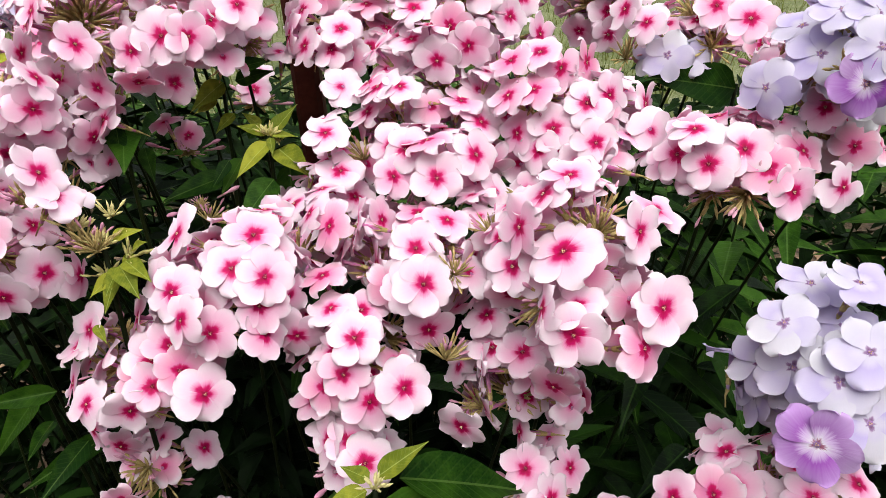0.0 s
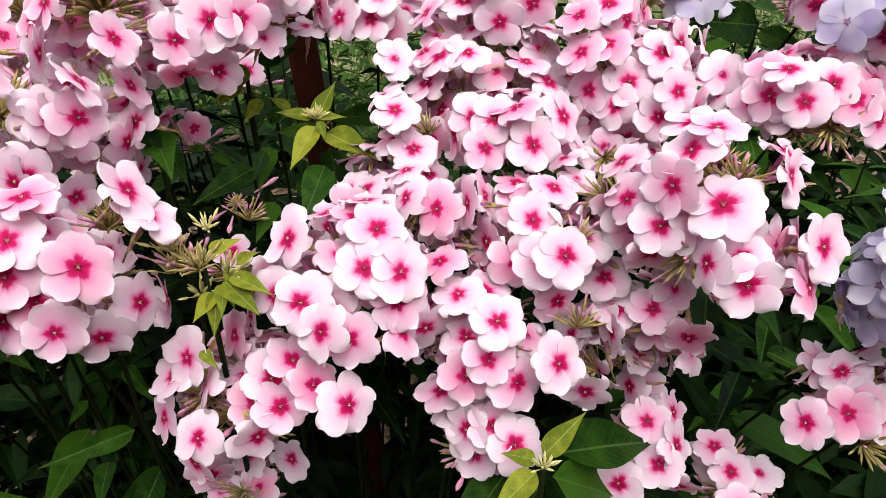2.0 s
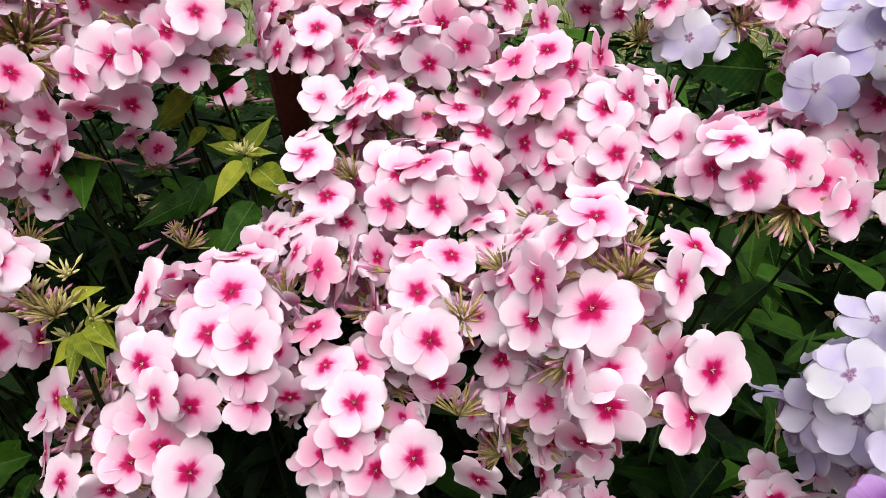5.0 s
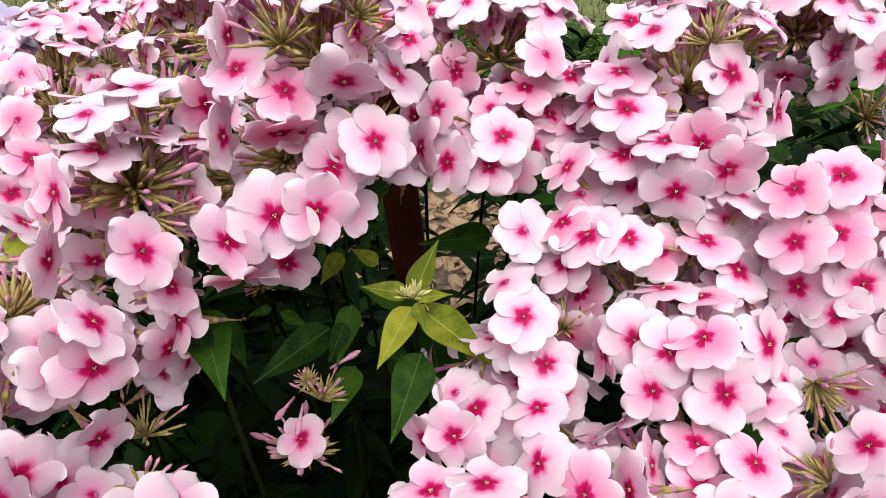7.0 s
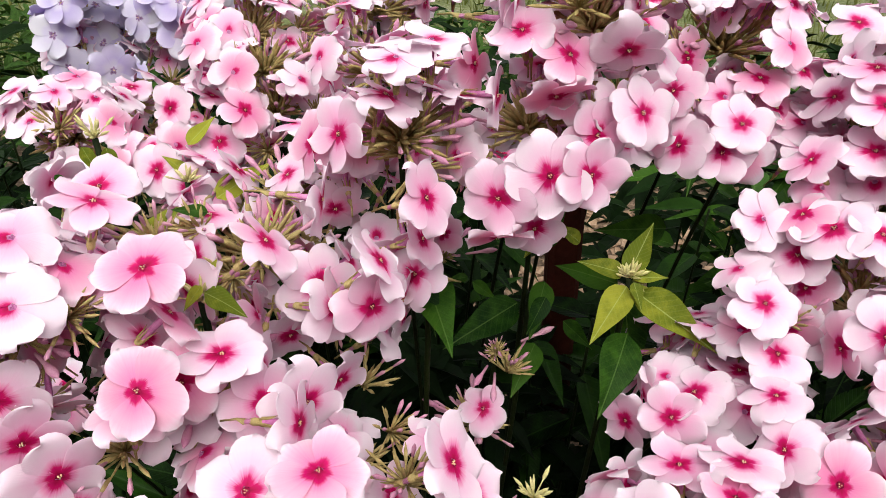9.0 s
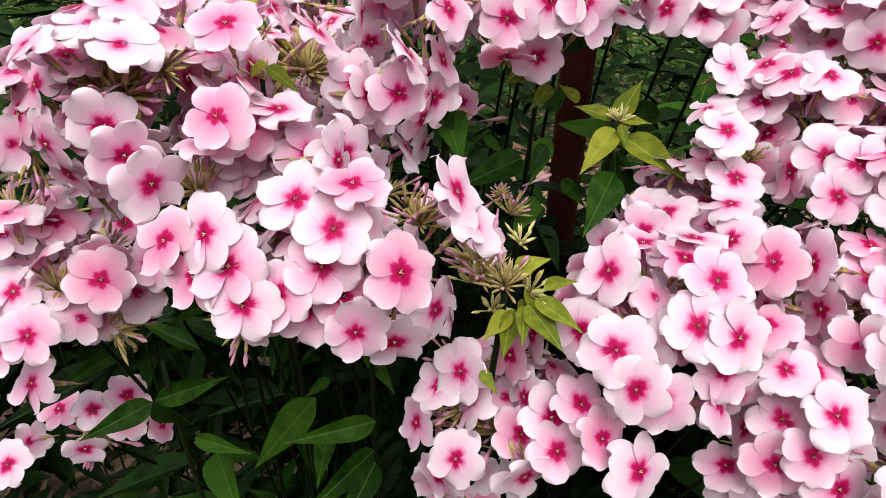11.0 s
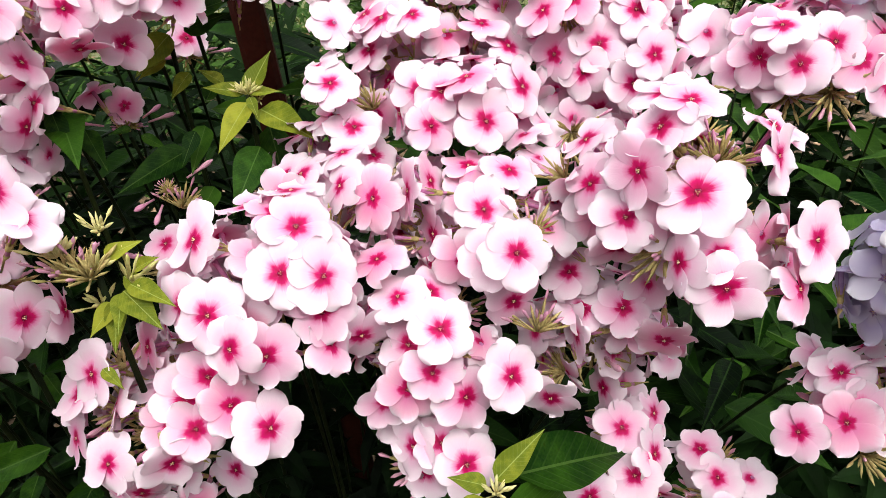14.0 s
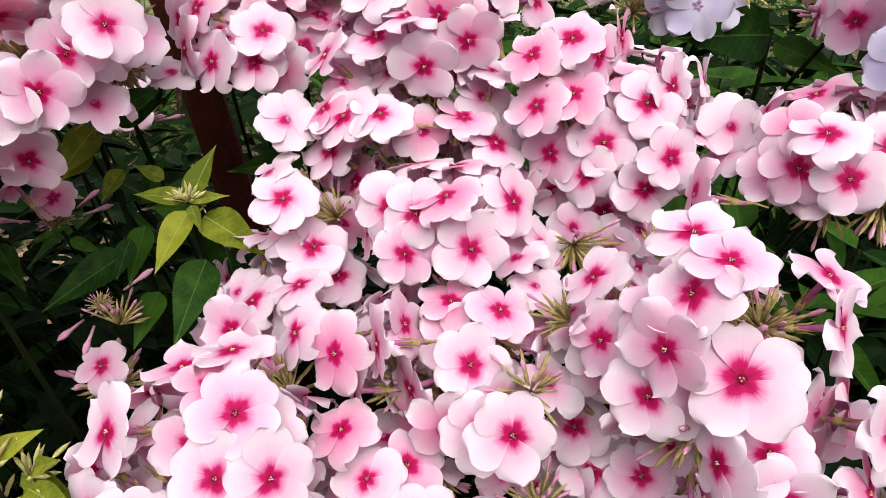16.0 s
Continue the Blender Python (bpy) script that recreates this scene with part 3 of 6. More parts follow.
# ---- flowering stalks ----
stalk("pink", (-0.007, 0.411, 0.993), (-0.008, 0.157), (
    [(33, -12, 32, -49, 54, 98), (21, -4, 42, -60, 70, 88), (-1, -18, 31, 89, 66, 97), (11, -26, 32, 90, 65, 95), (29, -49, 25, -52, 33, 98), (-27, -30, 10, -169, 1, 93), (-19, -39, 24, -115, 29, 98), (-16, -55, 13, -102, 27, 86), (2, -50, 33, 178, 79, 94), (-10, -50, 27, -100, 29, 90), (8, -63, 16, -96, 26, 97), (-15, -10, 51, -98, 70, 87), (-36, 11, 47, -166, 53, 88), (-29, -1, 48, -157, 54, 98), (-36, 4, 31, -153, 47, 97)]
    + [(-14, 33, 5, 158, 46, 92), (-27, 4, 14, -169, 33, 91)]),
      [(19, 30, 26, 40, 26), (-11, 37, 25, 143, -7), (36, 17, 23, 56, 32), (4, 40, 21, 95, 9), (-34, 25, 19, 135, -13), (40, 3, 12, -14, -1), (17, 38, 10, 89, 59), (36, 28, 7, 18, 16), (-30, 30, 2, 136, 11), (-2, -43, 2, -96, -24), (40, 12, -2, 36, -5), (-41, 15, -3, 106, -39), (-6, 11, 35, 128, -14), (17, 14, 26, 17, 21), (-1, 25, 27, 96, 35), (27, -21, 6, -22, 37), (-36, -8, 2, -132, 3), (8, 33, -2, 49, 32)]
      + [(34, -4, -3, 35, 4), (24, 23, -5, 61, 16), (2, 10, 21, 52, 48), (-6, -18, 15, -108, 34), (23, 1, 14, -9, 4), (11, 19, 12, 56, 20), (7, -22, 3, 33, 20), (22, 10, 1, 16, 7), (-19, -16, -1, -128, 36), (-22, 10, -5, -114, 16), (-61, -1, 28, 163, 67), (-41, 10, 13, -165, -10), (-24, 15, 34, -127, 61), (-7, 29, 41, 171, 74), (2, -2, 37, -99, 42), (3, -43, 17, -97, 6), (11, 9, 46, -92, 60), (11, -32, 19, -82, 29)]
      + [(23, -16, 25, -136, 82), (32, 3, 46, -69, 25), (39, -12, 17, -58, 74), (40, -28, 12, -82, -26), (30, -42, 5, -61, 56), (43, -48, 2, -35, 46), (26, 18, 38, -4, 51)],
      "pale pink phlox head with magenta eyes on a leafy stem", "pink phlox stalks", 0.8, [(-37, -8, 4)])
stalk("pink", (0.081, 0.409, 1.011), (0.014, 0.164), [(-41, -19, 33, -151, 39, 90), (-27, -23, 38, -131, 47, 89), (-40, -8, 50, -137, 53, 88), (-24, -11, 56, -132, 56, 91), (-11, -9, 47, -63, 25, 94), (2, -30, 33, -105, 37, 90), (15, -26, 37, -57, 14, 92), (7, 7, 47, -34, 9, 94), (41, -9, 28, -35, 11, 97), (-23, -32, 5, -131, 17, 90), (-15, -30, 18, -110, 29, 98), (-34, -20, 11, -139, 21, 91), (-1, -43, 1, -96, 19, 92), (6, -47, 16, -91, 23, 86), (-9, -26, -19, -111, -10, 97)],
      [(-7, 5, 39, 119, 58), (12, 23, 35, 70, 72), (-13, 25, 33, 124, 44), (-27, 5, 28, -123, 82), (11, 34, 18, 104, 40), (-27, 24, 16, 112, 45), (-6, 37, 13, 94, 1), (42, 3, 13, 82, -18), (36, 19, 6, 47, 26), (10, 42, 5, 75, 17), (27, 35, 1, 51, 22), (-15, 40, -1, 110, -22), (12, 5, 28, 23, 54), (19, -11, 24, -21, 78), (1, 23, 25, 83, 71), (21, 18, 18, 9, 49), (28, -11, 8, -4, -13), (-31, 10, -1, 158, -10)]
      + [(12, -30, -1, -50, 2), (36, -3, -3, 8, 28), (28, -19, -6, -56, 23), (-2, 34, -7, 64, -24), (31, 15, -8, 36, 27), (13, 29, -9, 53, -14), (-1, 2, 22, 54, 51), (-8, 14, 14, 130, 49), (-18, 0, 13, 143, 45), (10, -15, 13, -25, 45), (18, 1, 11, 17, 20), (6, 22, 8, 83, 14), (-9, 23, 2, 116, 3), (-21, 1, -7, -164, -2), (-11, -17, -8, -96, -12), (17, -9, -10, -62, -38), (-49, 8, 18, -149, 53), (-38, -2, 15, -105, 38)]
      + [(-30, -1, 43, 153, 62), (-30, -18, -9, -94, 7), (-21, -14, 27, -84, 3), (-23, -14, 10, 112, 63), (-11, -27, 5, -100, 29), (-5, -19, 22, -129, 25), (5, -13, 37, -102, 78), (11, -25, 23, -103, 8), (23, 2, 41, 47, 72), (20, -38, 8, -48, 54), (34, 10, 30, -47, 70), (27, -28, 16, -24, 73), (-27, -35, -20, -124, 11), (-30, -55, -20, -88, 8), (-14, -42, -26, -133, 12), (0, -40, -21, -56, 75), (4, -36, -35, -33, 58), (-3, -50, -35, -149, 62)]
      + [(7, -57, -13, -7, 60)],
      "pale pink phlox head with magenta eyes on a leafy stem", "pink phlox stalks")
stalk("pink", (0.016, 0.454, 1.080), (0.012, 0.134), [(-17, -42, -23, -112, -3, 97), (-22, -35, -4, -174, 80, 89), (-10, -41, -3, -106, 4, 92), (1, -45, -13, -97, -3, 92), (27, -10, -2, -51, 16, 89), (9, -18, 15, -68, 33, 96), (49, 7, -15, -45, 18, 93)],
      [(-30, 18, 10, 176, 23), (5, 36, 4, 105, 31), (12, 29, -11, 76, -45), (-17, 30, -14, 134, -7), (28, 3, -16, 21, -36), (-23, 14, -7, 134, 2), (-8, -25, -10, -131, -26), (11, -1, 41, -9, 75), (-10, 6, 37, 136, 75), (-1, -14, 38, -133, 80), (10, 18, 30, 53, 57), (-21, -8, 32, -156, 57), (23, -8, 32, -12, 61), (-11, 24, 34, 111, 66), (27, 6, 27, 33, 47), (22, 28, 20, 31, 45), (-28, -23, -29, -162, 60)]
      + [(1, -28, -35, 6, 19), (19, -19, -15, 111, 63), (14, -41, -29, -30, 75), (-27, 33, 3, 57, 76), (-31, 8, -24, 62, 55), (-28, -5, -35, -147, -33), (-14, 24, 3, 136, 28), (-16, -4, 1, -152, 37), (-19, -11, -10, -131, 56), (-17, -11, -25, -121, 10), (-17, -18, -41, -136, 54), (-2, 15, 6, 120, 54), (-9, -24, -24, -76, -12), (12, 21, 4, 44, 41), (16, 8, -7, 48, 28), (6, -30, -14, -110, -9), (14, -24, -33, -48, -10)],
      "pale pink phlox head with magenta eyes on a leafy stem", "pink phlox stalks", 1.0)
stalk("pink", (-0.156, 0.450, 1.062), (-0.005, 0.178), (
    [(4, -31, 28, -79, -45, 91), (8, -26, 42, -60, 43, 92), (-13, -5, 48, -19, 3, 95), (-11, -11, 58, -13, 1, 86), (-9, -18, 48, -115, 59, 87), (-25, -9, 32, -24, 10, 93), (-31, -23, 25, 57, 72, 88), (-42, -26, 29, 47, 73, 86), (-17, -26, 26, -18, 4, 88), (29, -26, 44, -93, -32, 92), (35, -8, 56, -25, 5, 91), (49, 2, 35, -18, 40, 94), (22, -29, 12, -70, 22, 91), (38, -28, 21, -61, 29, 96), (30, -20, 18, -50, 16, 87)]
    + [(12, 14, 52, -56, 75, 91), (-17, -54, -2, -109, 13, 92), (-16, -53, -20, -80, -51, 89), (0, -41, -23, -84, -3, 86), (16, -52, 7, -74, 13, 93), (1, -53, 7, -84, 16, 108)]),
      [(16, 42, 11, 97, 33), (-31, -30, 4, -137, 10), (33, 29, -9, -28, 12), (-46, 2, -10, -149, 27), (7, 30, 18, 82, 48), (24, 30, 8, 21, 2), (4, -34, 3, -96, 16), (-34, -9, -6, -167, -14), (-21, -28, -8, -107, -17), (11, -11, 20, -46, 48), (22, 13, -8, 34, 3), (-6, -39, -9, -84, 19), (-13, 35, 5, 12, 32), (8, -25, -11, -75, -30), (13, -12, -3, -19, 29), (24, -21, -10, -60, 52), (29, -11, 5, -40, 32), (28, -2, -15, -4, 35)]
      + [(35, 5, -5, -47, 15), (36, 13, -18, -45, -35), (51, 20, -16, -62, 73), (-36, 17, -9, -158, 52), (-28, 36, -9, 105, 64), (-29, 35, -26, -142, -2), (-16, 6, -2, -66, 64), (-18, 22, -18, 50, 48), (-10, 25, -6, -35, 78), (6, 7, 18, 78, 67), (3, 30, -2, -140, -24), (-1, 31, -15, 51, -61), (6, 42, -17, 45, -34), (19, 11, 13, 87, 66), (16, 26, -9, 60, 42), (-42, 26, -28, -119, -26)],
      "pale pink phlox head with magenta eyes on a leafy stem", "pink phlox stalks")
stalk("pink", (-0.041, 0.287, 0.859), (0.005, 0.108), [(1, -21, 38, -90, 53, 88), (-11, -16, 33, -152, 27, 96), (10, -31, 33, -80, 41, 98), (-5, -14, 12, -118, 48, 89), (-20, 3, 44, -148, 73, 89)],
      [(4, 0, 31, 66, 80), (-12, 0, 29, 90, 89), (8, 16, 25, 64, 40), (7, -9, 20, -160, 59), (-8, 14, 22, 108, 44), (16, 5, 16, 42, 63), (-1, 1, 12, 90, 63), (-11, 11, 5, 107, 29), (11, -11, 4, -42, 21)],
      "pale pink phlox head with magenta eyes on a leafy stem", "pink phlox stalks")
stalk("pink", (-0.047, 0.486, 1.041), (0.002, 0.108), [(31, -49, 41, -121, 59, 98), (32, -33, 51, -143, 78, 95), (25, -23, 34, 173, 44, 98), (30, -55, 24, -122, 63, 94), (8, -50, 17, 178, 47, 87), (-2, -7, 36, -99, 76, 95), (21, 1, 37, -53, 63, 89), (11, -5, 21, -59, 60, 93), (1, -16, 10, -90, 28, 86), (-16, -31, 24, -93, 43, 94), (-22, -33, 11, -109, 29, 89), (-43, -15, 32, -142, 35, 87), (-52, -2, 23, -139, 5, 91), (-40, -28, 12, -142, 26, 97), (-51, -21, 17, -157, 15, 90)],
      [(7, 25, 35, 75, 66), (26, 16, 32, 26, 50), (-23, 21, 25, 98, 34), (12, 37, 20, 77, 44), (-39, 4, 15, -158, 40), (-3, 38, 13, 75, 24), (40, 13, 13, 17, 25), (-32, 23, 11, 157, 10), (42, -12, 9, -10, -2), (-18, 38, 8, 85, 13), (29, 31, 1, 91, 2), (-40, -3, 0, -159, -27), (-16, -8, 27, -120, 43), (-5, 24, 26, 109, 20), (31, 1, 16, 48, 21), (-32, -9, 15, -45, 70), (14, 32, 3, 15, 42), (-1, 3, 25, 80, 35)]
      + [(-16, 5, 18, 170, 51), (6, 16, 16, 56, 18), (-17, -14, 14, -159, 50), (-6, 22, 11, 111, 21), (18, 17, 7, 89, 8), (-26, 3, 6, -167, 29), (-11, -63, -4, -66, 43), (-9, -29, 6, -103, 13), (16, -52, 5, -100, 49), (22, -12, 17, -90, 63), (20, -22, 9, -48, 65), (21, -38, 7, -78, 63)],
      "pale pink phlox head with magenta eyes on a leafy stem", "pink phlox stalks")
stalk("pink", (-0.043, 0.302, 0.912), (0.000, 0.120), [(1, -32, 24, -93, 43, 86), (-9, -28, 13, -112, 30, 93), (-6, -15, 26, -120, 60, 97), (-14, -7, 11, -174, 8, 90), (-38, -22, 40, -30, 33, 88), (-25, -10, 31, -80, -2, 97), (-14, 9, 56, -169, 71, 90), (-8, -6, 46, -128, 70, 87), (7, -1, 42, -98, 80, 94), (6, -26, 42, -94, 53, 91), (31, -44, 27, -74, 28, 97), (14, -37, 12, -83, 31, 95)],
      [(-5, 15, 32, 59, 48), (18, 6, 31, 41, 44), (-20, 6, 33, 160, 37), (11, -17, 30, -56, 72), (2, 28, 26, 127, 78), (-24, 18, 24, 22, 65), (26, -16, 21, -25, 62), (32, 10, 20, 5, 12), (-31, 4, 18, 173, 17), (23, 25, 14, 71, -17), (35, -10, 8, -3, -13), (-12, 32, 7, 142, -6), (2, 3, 26, 111, 46), (10, 13, 20, 54, 58), (-11, 19, 16, 165, 71), (12, -19, 14, -68, 44), (3, 29, 9, 105, 26), (-26, 12, 3, 153, 38)]
      + [(9, -4, 13, 39, 23), (11, 17, 5, 92, 29), (2, -17, 2, -34, 13), (-10, 15, 1, 122, 45)],
      "pale pink phlox head with magenta eyes on a leafy stem", "pink phlox stalks", 0.8, [(51, -18, 24)])
stalk("pink", (-0.266, 0.410, 1.022), (-0.001, 0.153), (
    [(49, -46, 13, -56, 13, 94), (36, -45, 11, -20, 12, 91), (29, -31, 11, -52, 23, 98), (52, -41, 29, 6, 40, 89), (14, -39, 35, 10, 44, 88), (35, -37, -31, -44, -8, 89), (14, -22, -22, -58, -15, 90), (23, -17, -9, -47, -4, 90), (29, 21, 11, -78, -13, 96), (66, -5, 14, -21, 29, 87), (58, -6, -16, -30, -12, 90), (63, 0, -7, -143, 31, 98), (59, 11, -1, -74, -37, 93), (67, -23, 43, -31, 30, 90), (52, 3, 70, 18, 74, 92)]
    + [(35, -1, 56, -138, 21, 93), (23, 11, 46, -143, 19, 92), (29, -10, 34, -1, -5, 95)]),
      [(29, 39, 1, 70, 24), (-46, -3, 0, -174, -15), (-19, -47, -2, 169, 27), (-38, -28, -6, -82, 24), (-39, 21, -13, 148, 4), (6, -47, -15, -99, -30), (18, 44, -16, 76, -32), (-45, -16, -17, -146, -24), (-15, -41, -19, -107, -44), (36, 24, -20, 23, -4), (-44, 5, -21, 160, -25), (-34, -26, -23, -110, -38), (-26, -33, 6, -130, 26), (0, 39, -2, 104, 50), (16, 27, 4, 26, 17), (-9, -28, 2, -101, -1), (-32, -3, -4, -140, -52), (-23, -18, -7, -147, -8)]
      + [(28, 9, -13, 3, -20), (-22, 14, -12, 125, -22), (13, 23, -13, 54, 1), (-28, -6, 25, -165, 50), (-32, 20, 18, 147, 43), (37, -1, 2, 15, 34), (38, -15, -8, -34, 18), (34, -5, -21, -66, 3), (46, 4, -15, 46, 57), (50, -3, -35, 3, 36), (58, 7, -39, -22, -13), (-3, -1, -13, -146, 47), (36, 7, -35, -34, 13), (46, 19, -2, -89, 57), (43, -13, -43, 58, 72)],
      "pale pink phlox head with magenta eyes on a leafy stem", "pink phlox stalks", 1.0, [(15, 24, -12)])
stalk("pink", (-0.015, 0.339, 0.952), (0.004, 0.144), [(6, 3, 39, -82, 78, 86), (22, -9, 41, -63, 62, 91), (6, -25, 32, -90, 44, 94), (4, -9, 30, -88, 56, 90), (-13, -3, 37, -30, 27, 91), (-25, -13, 39, -177, 14, 89), (-15, -16, 17, -171, 2, 92), (-53, 4, 36, -161, 40, 90), (-40, -11, 36, -138, 36, 96), (14, -47, -3, -83, 1, 93), (11, -57, 30, -91, 33, 98), (3, -47, 22, -102, 34, 90)],
      [(10, 20, 31, 171, 70), (-18, 21, 32, 122, 32), (-27, 0, 27, -175, 35), (-10, 31, 21, 108, 17), (27, 18, 19, 22, 23), (14, -34, 20, -67, 0), (-24, 26, 16, 149, 61), (-6, -36, 16, -92, 13), (-35, -9, 14, 179, 13), (-37, 15, 11, 164, 25), (16, 37, 10, 38, 24), (-17, 38, 8, 69, 48), (16, -20, 16, -86, 83), (6, 25, 15, 99, 31), (-4, 29, 5, 145, 40), (32, 1, 4, 29, 15), (5, -32, 3, -119, 7), (30, -17, 1, -30, -14)]
      + [(26, 20, 0, 26, -20), (-23, 21, -3, 110, -14), (9, 28, -8, 77, 37), (31, -9, -11, -49, -26), (-1, 2, 21, -155, 46), (12, 6, 15, 19, 50), (-7, 14, 13, 78, 64), (-19, 2, 14, 150, 67), (13, -21, 0, -68, 7), (-15, -15, -1, -143, 18), (-20, -1, -2, 174, -25), (-2, -20, -6, -80, -57), (22, 3, -9, -69, -36), (-9, 18, -12, 140, -39), (37, 15, 46, 156, 74), (37, -8, 38, 133, 6), (36, -18, 24, -32, -5), (35, -32, 22, -48, 62)]
      + [(22, -11, 27, -121, 65), (35, -3, 22, -3, 56), (42, 5, 37, -46, 69), (53, 13, 35, 14, 62), (48, -2, 16, -43, 65)],
      "pale pink phlox head with magenta eyes on a leafy stem", "pink phlox stalks", 0.8, [(26, -33, 21)])
stalk("pink", (-0.240, 0.315, 0.966), (0.004, 0.155), (
    [(56, -7, 45, -9, 57, 98), (50, -5, 55, -14, 42, 98), (30, -26, -3, -84, -3, 94), (45, -13, 4, -35, 13, 93), (53, 4, -7, 3, 0, 91), (31, 10, 19, -9, 44, 86), (16, -34, 8, -77, 18, 86), (11, -28, 20, -71, 31, 87), (-3, -29, 13, -92, 29, 93), (32, -33, 37, -54, 36, 96), (7, -24, 47, -88, 54, 94), (3, -28, 33, -74, 39, 94), (12, -11, 59, -76, 83, 93), (-9, -12, 51, -104, 58, 96), (-43, -32, 27, -117, 28, 88)]
    + [(-29, -33, 34, -109, 39, 96), (-39, -26, 42, -119, 37, 97), (-56, -22, 35, -124, 45, 90), (-23, -41, 23, -103, 35, 91), (-12, -35, 25, -98, 43, 87)]),
      [(-8, 6, 43, -176, 66), (16, -10, 41, -16, 45), (-33, 18, 30, 174, 58), (-17, 37, 26, 91, 64), (-40, 18, 13, 174, -4), (-22, 38, 9, 55, 29), (38, 20, 7, 40, 25), (24, 39, 1, 48, -31), (-39, 20, -3, 130, 15), (-41, -24, -6, -146, -7), (-26, 39, -8, 119, -12), (-12, 44, -11, 93, -17), (-6, -13, 36, -159, 79), (13, 9, 35, 38, 74), (-13, 19, 32, 98, 43), (-23, 3, 27, -179, 43), (32, -14, 15, -26, 20), (-6, 32, 13, 115, 33)]
      + [(-27, -26, 5, -102, 23), (-38, 4, -1, 177, -34), (3, 39, -2, 84, 5), (32, 15, -8, 78, 7), (15, 32, -10, 19, -40), (35, -11, -12, -50, -26), (-2, 3, 26, 60, 30), (6, -9, 27, -62, 39), (-2, 18, 23, -15, 70), (-8, -14, 19, -95, 69), (-20, 10, 13, 143, 43), (11, 19, 12, 110, 24), (25, -2, 8, -17, 20), (17, -20, 6, -47, 31), (-25, -7, 3, -135, -7), (-15, 24, 2, 129, 14), (6, -25, -2, -68, -21), (-2, 25, -9, 66, -42)]
      + [(13, 36, 20, -9, 52), (12, 51, 9, 52, 57), (38, 32, 29, -25, 41), (47, 22, 33, 9, 66)],
      "pale pink phlox head with magenta eyes on a leafy stem", "pink phlox stalks", 0.8, [(36, 4, 33), (62, -2, 13), (72, -9, 15)])
stalk("pink", (-0.160, 0.311, 0.888), (0.016, 0.169), [(20, -34, 32, -68, 45, 87), (36, -36, 44, -51, 41, 88), (28, -24, 50, -58, 61, 91), (17, -24, 41, -55, 46, 97), (7, -9, 36, -161, 14, 94), (7, -19, 23, -78, 57, 92), (8, -38, 19, -69, -7, 94), (51, -46, 38, -59, 31, 98), (-31, -3, 33, -156, 61, 86), (-22, -5, 45, -129, 27, 95), (0, 5, 47, -154, 18, 89), (9, 9, 56, -161, 12, 90), (-21, -26, 12, -117, 34, 90), (-40, -3, 7, -153, 24, 89), (-28, -15, -16, -128, -1, 89)],
      [(20, 11, 39, 40, 66), (6, 24, 34, 23, 13), (24, -10, 32, -59, 39), (-27, 20, 27, 163, 19), (-15, 32, 23, 170, 53), (32, 22, 23, 2, 18), (4, 37, 19, 85, 25), (-36, 17, 11, 175, 32), (-17, 38, 8, 39, 79), (32, 30, 7, 45, -27), (1, 43, 5, 100, -44), (-31, 32, -7, 137, 5), (-16, -10, 29, -176, 29), (23, 8, 23, 38, 45), (16, 23, 23, 44, 25), (-28, 5, 18, -180, 29), (20, -23, 19, 21, 46), (31, -5, 17, -11, 68)]
      + [(10, 31, 2, 89, -4), (-31, 10, -1, -170, 0), (-7, 31, -6, 134, -13), (-19, 22, -15, 114, -6), (19, 22, -16, 41, -6), (-1, 3, 23, 45, 87), (-11, 16, 16, 97, 46), (2, 19, 13, 52, 42), (15, -18, 5, -16, 2), (20, 11, 1, 63, -16)],
      "pale pink phlox head with magenta eyes on a leafy stem", "pink phlox stalks", 0.8, [(-20, 25, 18)])
stalk("pink", (0.048, 0.304, 0.897), (-0.016, 0.154), [(-22, -21, 35, -180, 4, 87), (-16, -12, 42, -115, 68, 86), (-2, -22, 47, -114, 57, 87), (-19, 0, 54, -147, 55, 89), (13, -35, 36, -114, -20, 91), (-30, -18, -7, -111, -8, 98), (6, -6, 6, -61, 31, 98)],
      [(8, 8, 32, 67, 69), (-19, 7, 32, 87, 60), (-11, 22, 28, 136, 37), (26, 2, 22, 22, 59), (12, 27, 22, 76, 24), (-32, 5, 18, -161, 35), (-21, 28, 16, 123, 59), (27, -23, 13, -52, 21), (-1, 33, 11, 77, 18), (36, -5, 8, 27, -10), (32, 15, 6, 26, 70), (17, 35, 1, 65, -6), (-17, -2, 20, 104, 54), (-21, 14, 9, 126, 48), (18, 20, 6, 70, -23), (-13, 24, 1, 117, 2), (26, -4, -2, -11, 22), (-29, 2, -5, 147, -2)]
      + [(7, 28, -8, 56, 15), (24, 11, -10, 24, -8), (-21, 16, -14, 137, -13), (1, 8, 18, 68, 50), (2, 16, 6, 72, 28), (8, 14, -8, 85, -11), (-16, -3, -8, -168, -23), (-9, -1, 45, 111, 77), (7, -13, 25, -160, 75)],
      "pale pink phlox head with magenta eyes on a leafy stem", "pink phlox stalks")
